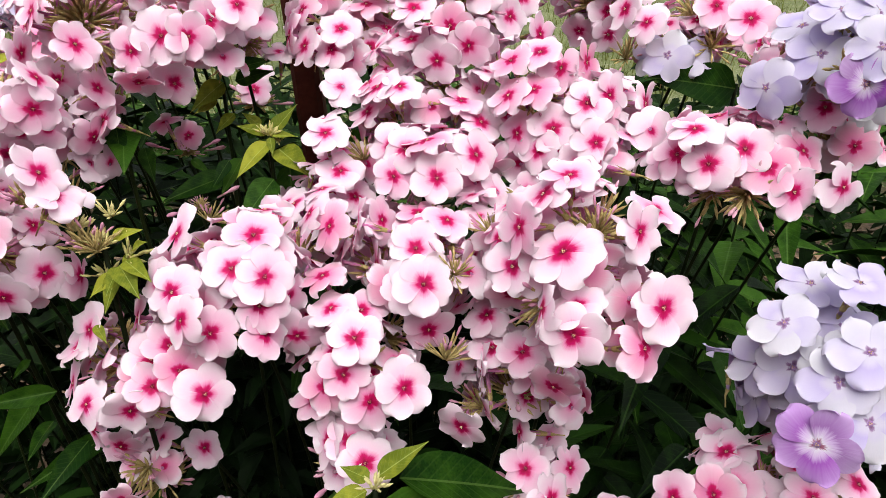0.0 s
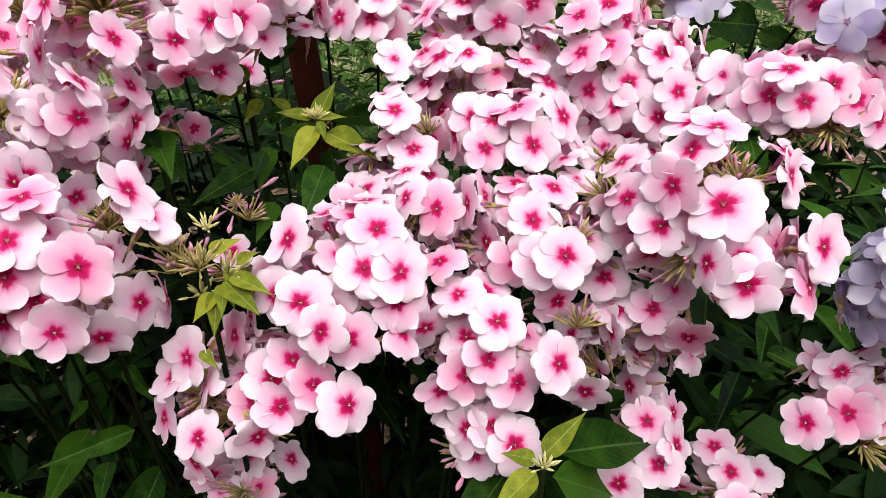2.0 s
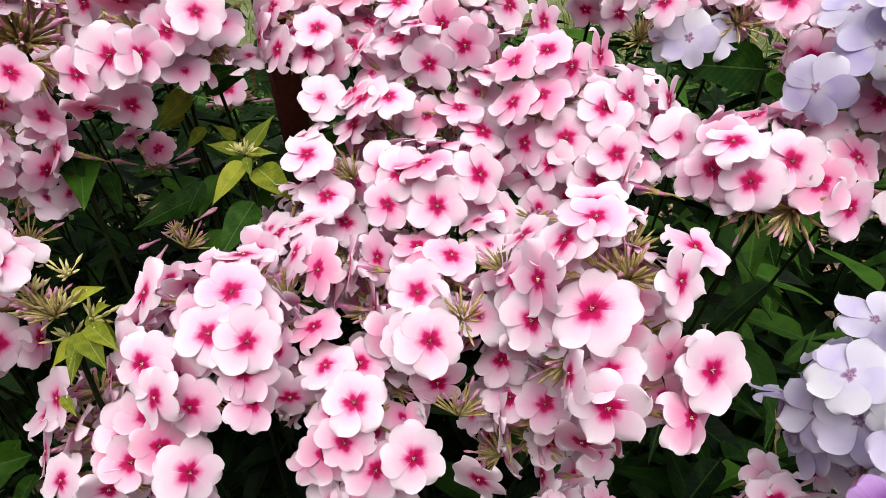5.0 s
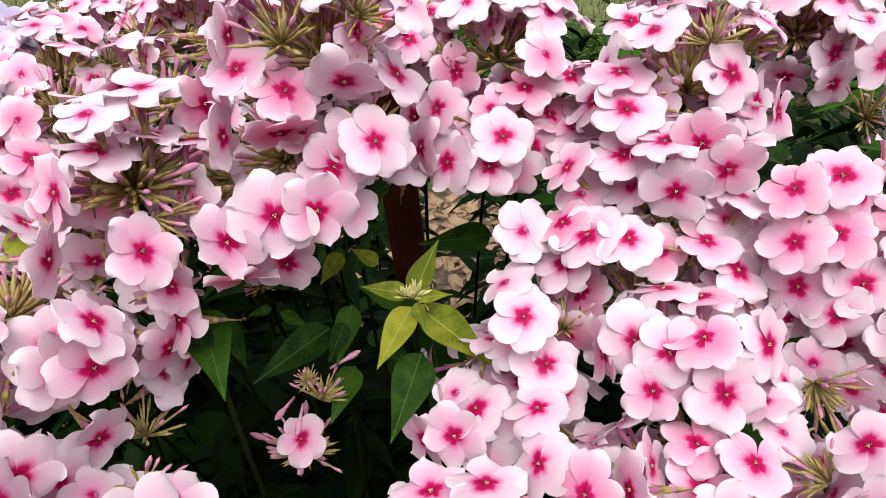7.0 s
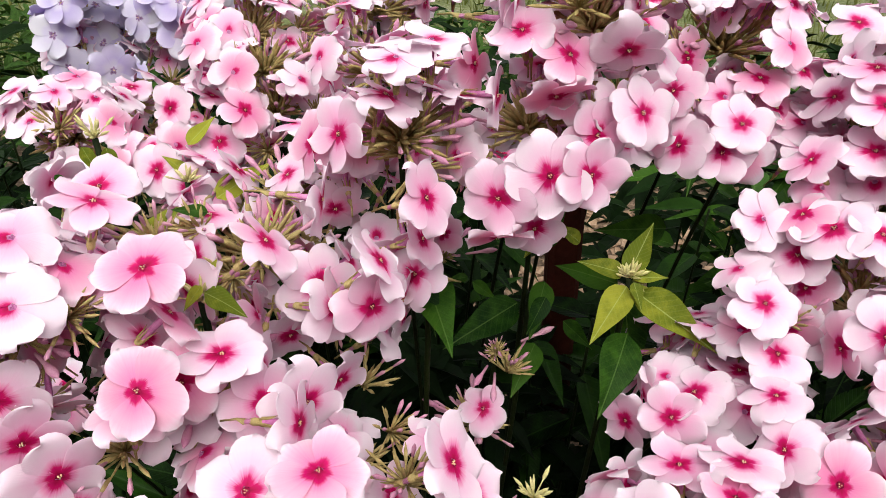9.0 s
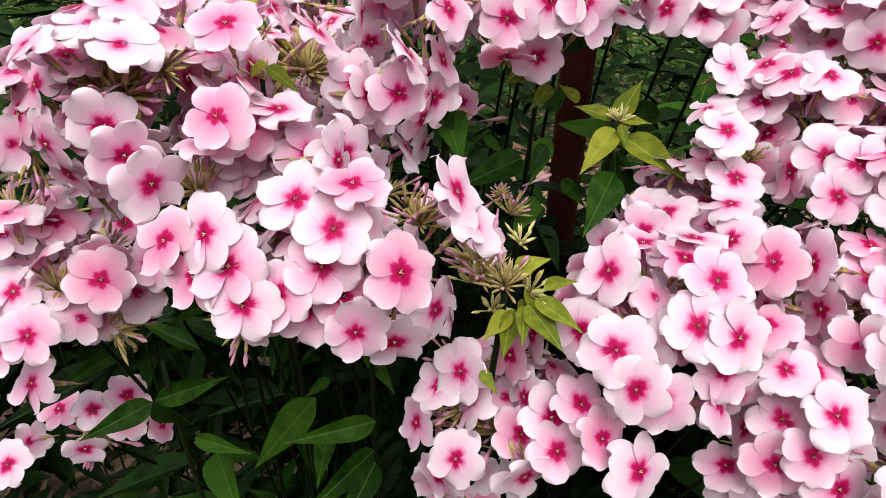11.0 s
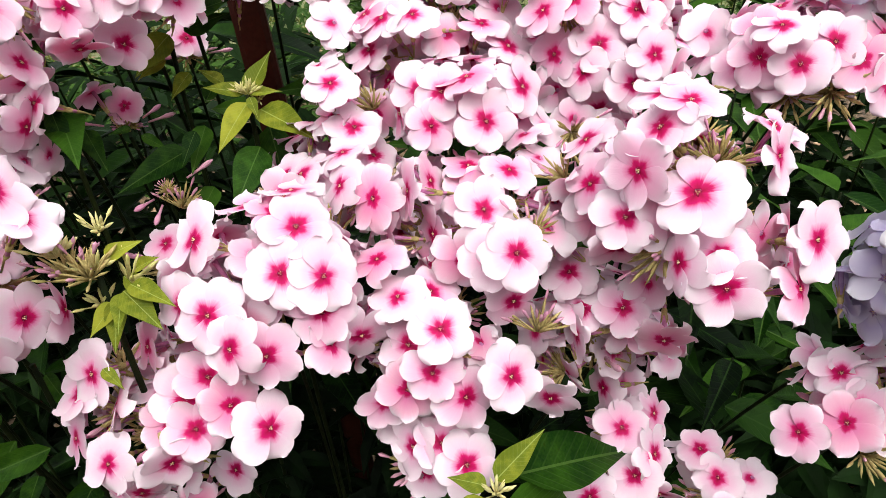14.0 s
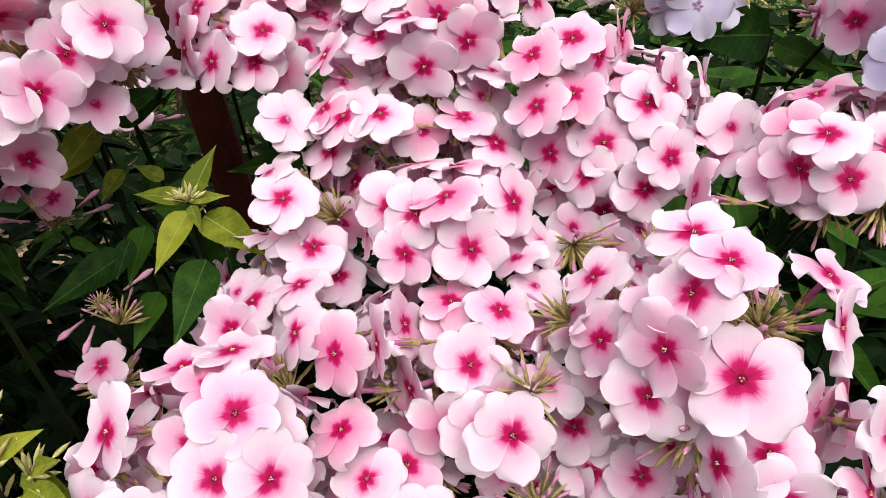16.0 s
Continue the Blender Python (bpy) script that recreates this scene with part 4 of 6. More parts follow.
stalk("pink", (-0.069, 0.403, 0.952), (-0.004, 0.147), [(4, -13, 66, -93, 63, 92), (5, -39, 42, 146, 73, 87), (21, -20, 29, -59, 52, 88), (6, -9, 26, 95, 81, 94), (13, -19, 45, -81, 58, 96), (-16, -19, 23, -177, 58, 98), (-26, -26, 15, -115, 29, 93), (-38, -10, -5, -144, 8, 93)],
      [(-7, 6, 39, 57, 68), (8, 9, 34, -158, 86), (21, 12, 26, 21, 46), (1, 29, 27, 104, 59), (2, -29, 22, -121, 37), (-15, 30, 22, 119, 66), (35, 0, 16, 31, 51), (28, 21, 14, 24, 46), (18, 33, 9, 46, -8), (-12, -34, 6, -131, 41), (-1, 39, 4, 67, 27), (-31, 26, 2, 173, -18), (-9, 15, 23, 146, 34), (-22, -5, 18, -152, 54), (22, -16, 11, -13, -11), (-13, 25, 7, 146, 25), (-31, -3, 6, 178, -2), (11, -27, 3, -125, -20)]
      + [(27, 11, 0, -6, 10), (-22, -23, -2, -151, -8), (32, -5, -3, -6, 45), (17, 23, -4, 31, -10), (22, -20, -5, -21, 11), (-24, 18, -7, 152, 21), (-1, 2, 19, -101, 64), (-6, -11, 14, -75, 70), (14, 4, 16, 22, 47), (-1, 16, 11, 75, 51), (-17, 5, 7, -174, 36), (-7, -18, 1, -125, 13), (-20, -6, -2, 176, 4), (-4, 19, -3, 92, 51), (4, -18, -9, -54, -33), (18, -6, -10, -15, 6), (2, -6, 46, -150, 72), (10, 7, 50, -26, 76)],
      "pale pink phlox head with magenta eyes on a leafy stem", "pink phlox stalks")
stalk("pink", (-0.091, 0.536, 1.069), (0.010, 0.127), [(13, -42, 11, -72, 11, 89), (3, -8, 30, -87, 76, 98), (-8, -30, 24, -90, 55, 92), (-20, -24, 33, -81, 69, 96)],
      [(-5, 6, 35, 175, 7), (17, 6, 30, -1, 64), (5, 19, 27, 104, 66), (-11, 2, 22, -13, 72), (15, -11, 20, -24, -10), (-9, -14, 17, -111, 73), (4, 2, 16, -100, 83), (5, -14, 8, -97, 19), (-16, -2, 8, -172, 12)],
      "pale pink phlox head with magenta eyes on a leafy stem", "pink phlox stalks")
stalk("pink", (-0.102, 0.319, 0.950), (0.001, 0.165), [(-23, -35, 22, -116, 36, 98), (-35, -22, 19, -135, 24, 90), (-4, -44, 5, -95, 26, 92), (-16, -47, 14, -128, 27, 88), (6, -31, 34, -86, 43, 90), (14, -17, 45, -77, 58, 95), (21, -17, 34, -63, 54, 94), (19, -37, 17, -83, 29, 91), (22, -33, 31, -67, 39, 98), (-26, -10, 41, -150, 40, 98), (13, 13, 45, 83, 73, 97), (6, 0, 43, -49, 79, 87), (-6, 18, 37, 133, 74, 94)],
      [(21, 18, 29, 9, 31), (30, 4, 25, 45, 25), (-22, 31, 17, 101, 27), (24, 30, 15, 110, 1), (-38, 2, 15, 138, -1), (30, -22, 13, -35, 5), (34, 17, 12, 76, 30), (-31, 20, 10, 177, 43), (-12, 40, -1, 132, -32), (12, 40, -5, 53, 21), (-4, -11, 29, -62, 56), (-22, -3, 26, 131, 48), (3, -23, 20, -68, 37), (-10, -30, 12, -116, 12), (-27, -10, 8, -166, 57), (30, -2, 8, 17, 8), (19, 25, 2, 62, 11), (28, 10, 0, 18, -18)]
      + [(-33, 6, -1, -171, -12), (-21, 26, -4, 135, -3), (4, -30, -4, -22, -16), (5, 3, 20, -26, 60), (-13, 6, 15, 110, -5), (-13, -10, 14, 162, 57), (18, -4, 16, 11, 56), (3, 19, 13, 61, 57), (10, -16, 7, -39, -1), (-8, 19, -3, 91, -9), (-10, -21, -4, -95, -8)],
      "pale pink phlox head with magenta eyes on a leafy stem", "pink phlox stalks")
stalk("pink", (0.070, 0.290, 0.980), (0.016, 0.142), (
    [(-26, -2, 37, -157, 57, 92), (-33, -19, 39, -159, 8, 95), (-23, -12, 52, -174, 44, 98), (-12, -11, 61, -137, 79, 86), (-15, -31, 34, -139, 53, 112), (-7, 15, 53, -171, 79, 97), (-38, 9, 19, -161, 27, 87), (-32, 31, 28, 159, 47, 91), (-32, -11, 0, -93, -22, 91), (-34, -17, 18, -136, 32, 91), (-9, -43, 15, -151, 63, 89), (-11, -54, 7, -118, 19, 92), (-23, -40, 11, 177, 14, 90), (17, -28, 43, -52, 28, 88), (29, -7, 44, -29, 68, 89)]
    + [(19, -55, 2, -48, 30, 94), (26, -48, 18, -74, 32, 100)]),
      [(19, 23, 31, 48, 12), (-39, 23, 13, 104, 17), (33, -27, 5, -34, 10), (20, 42, 1, 41, 4), (-10, -41, -2, -161, 1), (37, 27, -9, 29, 14), (36, -24, -10, -2, -60), (13, 9, 34, 48, 52), (-21, 17, 24, 142, 49), (-4, -31, 22, -98, 14), (-21, -25, 19, -106, 19), (21, 25, 16, 44, 22), (-11, 30, 13, 123, 12), (17, -30, 11, -68, 14), (2, 36, 6, 128, 52), (-33, 13, -1, -121, 20), (-25, -27, -3, -143, -26), (-22, 28, -4, 115, 23)]
      + [(23, 25, -5, 63, 1), (19, -33, -10, -76, 16), (6, -8, 24, 111, 82), (15, 6, 18, 14, 41), (7, 22, 8, 93, 43), (3, -25, 4, -105, -3), (-11, -27, 2, -90, 4), (22, 11, 1, 47, -22), (23, -15, -3, -72, -16), (-4, 24, -3, 115, 20), (-42, 22, -18, 142, 35), (-26, 1, -22, -135, -51), (-23, -11, 27, -139, 79), (-24, -9, 12, -83, -37), (-14, 5, -40, 170, 81), (15, 50, 43, 160, 9), (-30, 49, -1, 126, 60), (-15, 63, -3, 99, 37)]
      + [(-35, 33, 2, 142, 21), (-18, 43, 2, 108, 44), (0, 58, -1, 7, 53), (-11, -3, -27, -98, 43), (7, 38, 21, 142, 52), (-6, 21, 27, 0, 85), (-14, -3, -3, -134, 12), (-11, -5, 18, -63, 76), (-3, 10, 41, 155, 64), (-3, 5, 29, -22, 81), (7, 20, 48, 12, 66), (-5, -5, 38, 114, 71), (-5, -14, 11, -146, 69)],
      "pale pink phlox head with magenta eyes on a leafy stem", "pink phlox stalks", 0.8, [(3, -13, 33)])
stalk("pink", (0.045, 0.531, 1.068), (-0.017, 0.115), [(12, -32, 14, -82, 19, 87), (-32, -10, 23, -122, 61, 95), (-8, -17, 24, -129, 61, 87)],
      [(4, 0, 28, 150, 59), (-15, 8, 27, 98, 53), (7, 14, 22, 64, 73), (9, -10, 15, -38, 28), (-16, -5, 13, -173, 24), (-8, 16, 13, 154, 46), (-1, 1, 10, 111, 81)],
      "pale pink phlox head with magenta eyes on a leafy stem", "pink phlox stalks")
stalk("pink", (0.110, 0.532, 1.074), (0.002, 0.140), [(-15, 5, -6, -177, -2, 94), (-11, 10, 5, -140, 59, 98), (6, 14, 12, -150, 64, 87), (6, 10, -19, -85, -51, 87), (-9, -13, -17, -121, -22, 90), (9, -28, -16, -81, -3, 90), (7, -25, -1, -83, 13, 96)],
      [(4, 0, 29, -170, 39), (-13, 6, 22, 180, 43), (18, -4, 22, -14, 41), (-11, 22, 16, 103, 35), (18, -19, 10, -19, -2), (24, 7, 8, 6, 16), (3, 30, 3, 94, -1), (-13, 27, -1, 104, 0), (17, 18, -5, 47, -6), (22, -13, -6, 19, -64), (8, -5, 5, -8, 20), (5, 10, -3, 75, -6), (2, -15, 40, -60, 80), (9, 11, 36, 53, 71), (-17, -1, 39, 139, 79), (17, -7, 39, -13, 70)]
      + [(16, -21, 29, -39, 47), (-4, 29, 31, 72, 50), (-22, -19, 30, -146, 50), (29, 4, 29, 8, 55), (-25, 18, 29, 147, 60), (2, -27, 25, -82, 60), (12, 29, 28, 59, 52), (-34, 2, 25, -176, 36), (28, 23, 21, 44, 51), (13, -37, 18, -75, 46), (-33, -11, 15, 175, 42), (34, -15, 15, -33, 21)],
      "pale pink phlox head with magenta eyes on a leafy stem", "pink phlox stalks", 1.0)
stalk("pink", (-0.170, 0.326, 0.802), (0.001, 0.103), [(26, 9, 20, -12, 46, 92), (-17, -9, 37, -88, -9, 92), (-6, -39, 24, -90, -12, 89)],
      [(4, 1, 34, -145, 51), (-5, 14, 30, 113, 37), (-7, -23, 26, -120, 11), (6, -10, 21, -99, 31), (-13, -7, 22, -120, 45), (-18, 10, 19, -159, 35), (-1, 2, 16, 39, 61)],
      "pale pink phlox head with magenta eyes on a leafy stem", "pink phlox stalks")
stalk("pink", (-0.311, 0.625, 1.043), (-0.000, 0.112), [(24, -9, 1, -43, 60, 93), (58, -17, 14, -142, 15, 90), (1, 30, 4, 0, 57, 93), (14, 29, 12, 1, 43, 87)],
      [(-12, -28, -1, -119, 8), (-31, 12, -3, 130, 34), (-17, 24, -5, 136, -21), (-21, -10, 1, -174, 0), (12, 19, -6, 54, -32), (-7, 13, 1, 113, -5), (14, 3, -3, 29, 3), (10, 1, 37, -9, 75), (-10, 8, 39, 177, 70), (3, -13, 37, -40, 76), (7, 19, 30, 71, 60), (23, -7, 32, -49, 69), (-12, 20, 30, 98, 50), (-27, -7, 24, -144, 54), (2, 33, 22, 93, 40), (27, 23, 21, 32, 38), (-18, -30, 18, -135, 45), (-29, -18, 15, -147, 52)]
      + [(-4, -39, 15, -91, 32), (39, 5, 11, -2, 38), (-42, -2, 10, 175, 25), (26, 17, -1, 77, 68), (-37, 29, 17, 115, 42), (-41, 31, 2, 127, 39), (-47, 30, -18, 146, 16), (-31, -18, -20, -93, 70), (-19, -28, -25, 137, 51), (-34, 41, -12, 123, 52), (-29, 14, -24, -75, 55), (-18, -8, -30, -117, 5), (-22, 49, -1, 87, 57), (-14, 44, -9, 112, 42), (-12, 35, -19, 63, 62), (-12, 18, -26, 125, 23), (0, -18, -28, -62, -12), (1, 14, -26, 122, 43)]
      + [(25, 12, -15, 107, 73), (36, 11, -6, -47, 8), (-42, -16, -28, 146, 70), (-26, 37, -25, 70, 29), (5, 28, -16, -46, -27), (36, 30, -2, -66, -29), (43, -3, -15, -169, 47)],
      "pale pink phlox head with magenta eyes on a leafy stem", "pink phlox stalks", 1.0)
stalk("pink", (0.068, 0.292, 0.826), (-0.016, 0.140), [(-16, 7, 50, -175, 9, 91), (-14, -14, 43, -116, 55, 91), (0, -25, 32, -52, 35, 97), (-12, -30, 25, -124, 40, 94), (16, 6, 24, -47, 30, 93), (-34, -29, 14, -137, 28, 94)],
      [(-7, 4, 34, 155, 52), (5, 22, 31, -157, 46), (-20, -9, 28, -166, 24), (-4, -10, 25, 13, 48), (-9, 15, 24, 116, 20), (10, 18, 18, -9, 3), (-11, -2, 15, 160, 73), (11, -7, 17, -11, 23), (-5, 18, 9, 136, 19)],
      "pale pink phlox head with magenta eyes on a leafy stem", "pink phlox stalks")
stalk("pink", (-0.278, 0.361, 1.005), (0.006, 0.147), [(42, -39, 19, -11, 11, 89), (42, -27, 15, -49, 9, 95), (28, -25, 13, -47, 24, 94), (25, -12, 13, -11, 11, 95), (16, -21, 30, 55, 85, 96), (-9, -36, 21, -8, 82, 89), (-3, -22, 12, -86, 22, 98), (4, -27, 23, -78, 37, 91), (-2, -42, 35, -92, 44, 94), (-10, -14, 30, 13, 44, 88), (-1, -12, 39, 28, 36, 91), (-15, -5, 46, -39, 77, 89), (-2, 7, 34, -135, 12, 98), (-2, -20, 62, -85, 60, 89)],
      [(10, 33, 8, 85, 20), (-38, 9, 6, -179, 23), (-18, -11, 17, -163, 13), (19, 14, 16, 3, 10), (-27, -11, 2, -149, -22), (-17, 2, 4, -154, 76), (39, -4, -15, -37, 22), (-20, -35, 6, -109, 67), (-13, -24, -1, -97, 49), (0, -16, -1, -110, 52), (13, -4, 16, 71, 67), (13, -16, 5, 31, 51), (39, -17, -2, -25, 25)],
      "pale pink phlox head with magenta eyes on a leafy stem", "pink phlox stalks")
stalk("lilac", (-0.367, 0.672, 1.032), (0.010, 0.176), [(33, -3, 28, -24, 32, 101), (28, -19, 17, -38, 36, 99), (6, -34, 7, -69, 25, 98), (-23, -26, 15, -106, 22, 100), (8, -35, 29, -71, 31, 100), (-7, -26, 34, -91, 49, 99), (25, -29, 41, -59, 36, 97)],
      [(5, -1, 37, -113, 46), (-14, -3, 35, -152, 62), (-6, 15, 31, 112, 48), (17, 10, 33, 30, 51), (-26, 2, 26, -140, 44), (16, 22, 20, 38, 14), (-14, 27, 20, 112, 27), (-35, -3, 14, 158, 15), (7, 34, 9, 83, 40), (30, 22, 6, 20, 15), (-30, 16, 2, 135, -25), (-8, 33, -1, 112, -18), (-4, -9, 25, -142, 56), (-22, -9, 19, -142, 68), (-7, -24, 18, -108, 42), (16, 21, 2, 33, -3), (-19, -21, -2, -122, -25), (5, 2, 19, -62, 72)]
      + [(-10, 0, 14, 70, 49), (-2, 16, 11, 111, 45), (-13, 13, -1, 96, -23)],
      "pale lilac phlox head with small dark eyes on a leafy stem", "lilac phlox stalks")
stalk("pink", (-0.221, 0.669, 1.043), (-0.017, 0.180), [(-26, -36, 29, -66, 75, 95), (-12, -36, 32, -22, 75, 88), (2, -30, 26, -68, 82, 96), (-6, -26, 16, -97, 28, 96), (20, -26, 19, -21, 7, 89), (39, -4, 24, -92, 76, 91)],
      [(5, 0, 37, 55, 60), (-14, -1, 34, 104, 50), (-3, 16, 33, 93, 26), (-2, -10, 24, -78, 54), (10, 5, 24, 21, 62), (-12, 10, 22, -147, 78), (2, 13, 13, 74, 46), (-13, -7, 13, -154, 17), (16, 5, 10, -16, 55), (8, -17, 7, -66, 43)],
      "pale pink phlox head with magenta eyes on a leafy stem", "pink phlox stalks")
stalk("lilac", (0.163, 0.483, 1.034), (-0.018, 0.179), [(-15, -27, 21, -120, 28, 105), (-20, -14, 18, -141, 29, 102), (4, -19, 19, -97, 37, 96)],
      [(3, 0, 25, 129, 56), (-14, 3, 22, 44, 58), (17, 9, 20, 32, 58), (-2, 14, 14, 68, 64), (16, -6, 13, -88, 49), (-1, -2, 10, -52, 35)],
      "pale lilac phlox head with small dark eyes on a leafy stem", "lilac phlox stalks")
stalk("pink", (-0.332, 0.353, 1.029), (0.002, 0.140), [(28, -44, -14, -52, -2, 97), (18, -40, -5, -58, 2, 89), (7, -29, 1, -73, 3, 96), (25, 13, 4, -131, 14, 91), (4, 7, -6, -10, 9, 93), (-14, -6, 19, -29, 69, 89), (-25, -9, -34, -108, -20, 93), (-25, -18, -15, -119, -3, 93), (-29, -8, 6, -130, 34, 87), (-40, -7, -8, -128, 24, 88)],
      [(3, 0, 26, 32, 76), (7, 16, 24, 60, 61), (-5, 28, 10, 121, -7), (11, 23, 1, 45, -18), (15, -19, -12, -69, -35), (-8, 9, 16, 147, 71), (-15, -8, -5, 167, 5), (-4, -3, 5, 152, 66), (11, -2, 41, -41, 62), (-9, 7, 35, 149, 74), (0, -13, 34, -79, 80), (22, 0, 30, 18, 62), (-12, 23, 34, 88, 66), (18, -22, 31, -51, 63), (-18, -22, 29, -139, 55), (-23, 16, 26, 129, 53), (30, -14, 27, -35, 53), (24, 18, 23, 40, 46)]
      + [(5, 32, 22, 78, 37), (-43, -2, 8, -92, 76), (-43, -15, -18, -47, 12), (-49, -10, -36, -143, -42), (-40, 11, 15, 157, 59), (-44, 1, -44, 90, 61), (-31, 14, 3, 170, 45), (-32, 6, -9, 153, 47), (-23, -2, -18, -180, -30), (-20, 16, 10, 160, 53), (-22, 20, -6, 180, 45), (-26, 16, -18, 55, -73), (-29, 10, -49, -155, 67), (-21, 35, 3, -77, 46), (-7, -10, -20, -108, -14), (-10, 17, -12, 151, 26), (6, -15, -26, -57, 17)],
      "pale pink phlox head with magenta eyes on a leafy stem", "pink phlox stalks", 1.0)
stalk("pink", (-0.333, 0.539, 0.992), (-0.018, 0.144), [(38, -14, 44, -41, 44, 91), (22, -15, 26, -51, 50, 95), (12, 17, 39, 20, 68, 95), (-4, -7, 41, -107, 25, 89), (38, -43, 24, 13, 42, 97), (11, -42, 11, -79, 20, 95), (-8, -32, 17, -93, 33, 95), (-30, -32, 16, -122, 27, 86)],
      [(-35, 7, 20, 172, 14), (-30, -16, 17, -152, 28), (16, 34, 9, 91, 38), (-26, 30, 8, -179, 35), (-41, 3, 6, 133, 28), (0, -20, 26, -95, 12), (-14, -18, 23, -138, 63), (1, -32, 3, -81, 25), (-30, -11, 2, -174, 2), (-2, -4, 21, -54, 62), (-14, 8, 17, -173, 24), (3, -20, 11, -113, 68), (15, 17, 6, 72, 49), (-23, 3, 6, 123, -4), (-10, -21, 5, -140, 32), (17, -27, 22, 35, 57), (-45, -53, 21, -90, 58), (-43, -35, 6, -136, 41)]
      + [(-41, -22, 1, 123, 69), (-18, 6, -14, -116, -8), (-12, 25, -5, 85, 33), (-7, -2, -2, -139, 44), (-12, 51, 10, 9, 75), (0, 26, 14, 117, 62), (17, -13, 7, 23, 66), (22, -33, 5, -79, 55)],
      "pale pink phlox head with magenta eyes on a leafy stem", "pink phlox stalks")
stalk("pink", (-0.307, 0.412, 1.023), (0.007, 0.180), [(23, 2, 17, 60, 75, 89), (20, -14, 8, -138, 30, 86), (5, -46, 51, 32, 74, 95), (-7, -18, 40, -97, 61, 87)],
      [(-26, -1, 26, 118, 52), (-26, -16, 15, -148, 28), (-32, 3, 13, -157, 29), (-4, -26, 6, -141, 1), (-23, -12, 1, -157, 24), (-27, 10, -1, -165, 4), (-55, 37, 12, 166, 20), (-1, 37, -35, 80, 37)],
      "pale pink phlox head with magenta eyes on a leafy stem", "pink phlox stalks")
stalk("pink", (-0.373, 0.345, 0.915), (-0.019, 0.124), [(42, 0, 33, -20, 52, 93), (32, -24, 42, -42, 41, 96), (28, -11, 45, -70, -18, 86), (-3, 9, 48, -39, 69, 94), (6, -44, 25, -87, 37, 91), (-13, -19, 27, -98, 53, 96), (-9, -34, -16, -130, 36, 93)],
      [(-1, -13, 42, -178, 50), (18, 10, 35, -19, 43), (25, -18, 30, -101, 20), (32, 19, 22, 45, 37), (-33, 13, 20, 170, 18), (-28, -28, 20, -136, 8), (37, -5, 18, -29, 33), (-27, 29, 18, 122, 8), (-10, 38, 14, 88, 17), (15, 39, 10, 82, 38), (-38, -11, 9, -171, 24), (-17, -39, 8, -77, 32), (2, 4, 32, 110, 70), (7, -15, 30, -93, 45), (16, -24, 18, -17, 53), (29, 17, 7, 45, 44), (-27, 23, 4, 167, -24), (34, -8, 1, 8, 5)]
      + [(-8, 32, 1, 106, 27), (-34, 8, -1, 159, 24), (11, 30, -2, 78, -1), (-31, -18, -3, -160, -34), (-17, 26, -11, 131, -33), (-21, -22, -14, -103, -13), (12, -1, 21, 18, 79), (9, 15, 17, 33, 36), (-22, -4, 12, -150, 58), (17, -12, 10, -21, 42), (-4, -20, 9, -68, -9), (-19, 10, 3, -175, 26), (-16, -18, -1, -93, -14), (21, 4, -4, 22, 4), (-22, -3, -7, -178, -4), (-12, -5, 61, -59, 87), (-20, -4, 46, -93, 76), (-15, 10, 62, 28, 69)]
      + [(-19, 9, 43, -130, 74), (-18, -4, 29, -73, 26), (-9, 20, 54, -140, 73), (-14, 20, 28, -33, 75), (-11, 8, 19, 123, 53), (3, 26, 41, 120, 83), (1, 22, 28, 146, 71), (5, 34, 29, 112, 68), (14, 37, 47, -60, 70)],
      "pale pink phlox head with magenta eyes on a leafy stem", "pink phlox stalks", 0.8, [(7, -17, 28)])
stalk("pink", (0.119, 0.278, 0.786), (-0.004, 0.136), [(-10, 8, 42, -144, 70, 89), (-8, -9, 38, -132, 66, 90), (-38, -5, 28, -112, -21, 88), (-18, -33, 38, -113, 45, 92), (15, -23, 13, -47, 39, 87)],
      [(6, 10, 33, 4, 77), (12, -11, 35, -81, 75), (-10, 22, 28, 106, 53), (-11, 6, 26, -158, 10), (-12, -9, 24, 179, 26), (15, 0, 22, 10, 50), (0, 8, 17, -65, 75), (2, -11, 17, -76, 48), (-14, 1, 10, -169, 33)],
      "pale pink phlox head with magenta eyes on a leafy stem", "pink phlox stalks")
stalk("pink", (-0.409, 0.382, 0.772), (-0.002, 0.155), [(44, 0, 18, -6, 28, 89), (28, -3, 46, -14, 59, 92), (27, -10, 30, -44, 47, 87), (10, -13, 42, -69, 62, 88), (-18, -4, 30, -131, 68, 94), (2, -20, 13, -65, 2, 87), (-21, -53, 38, -93, 47, 91)],
      [(-36, -13, 9, 171, -27)],
      "pale pink phlox head with magenta eyes on a leafy stem", "pink phlox stalks")
stalk("pink", (-0.129, 0.336, 0.717), (-0.015, 0.116), [(-18, 8, 31, -162, 62, 96), (-12, -25, 29, -95, 55, 95), (26, -18, 22, -50, 47, 89)],
      [(5, -30, 13, -147, 4)],
      "pale pink phlox head with magenta eyes on a leafy stem", "pink phlox stalks")
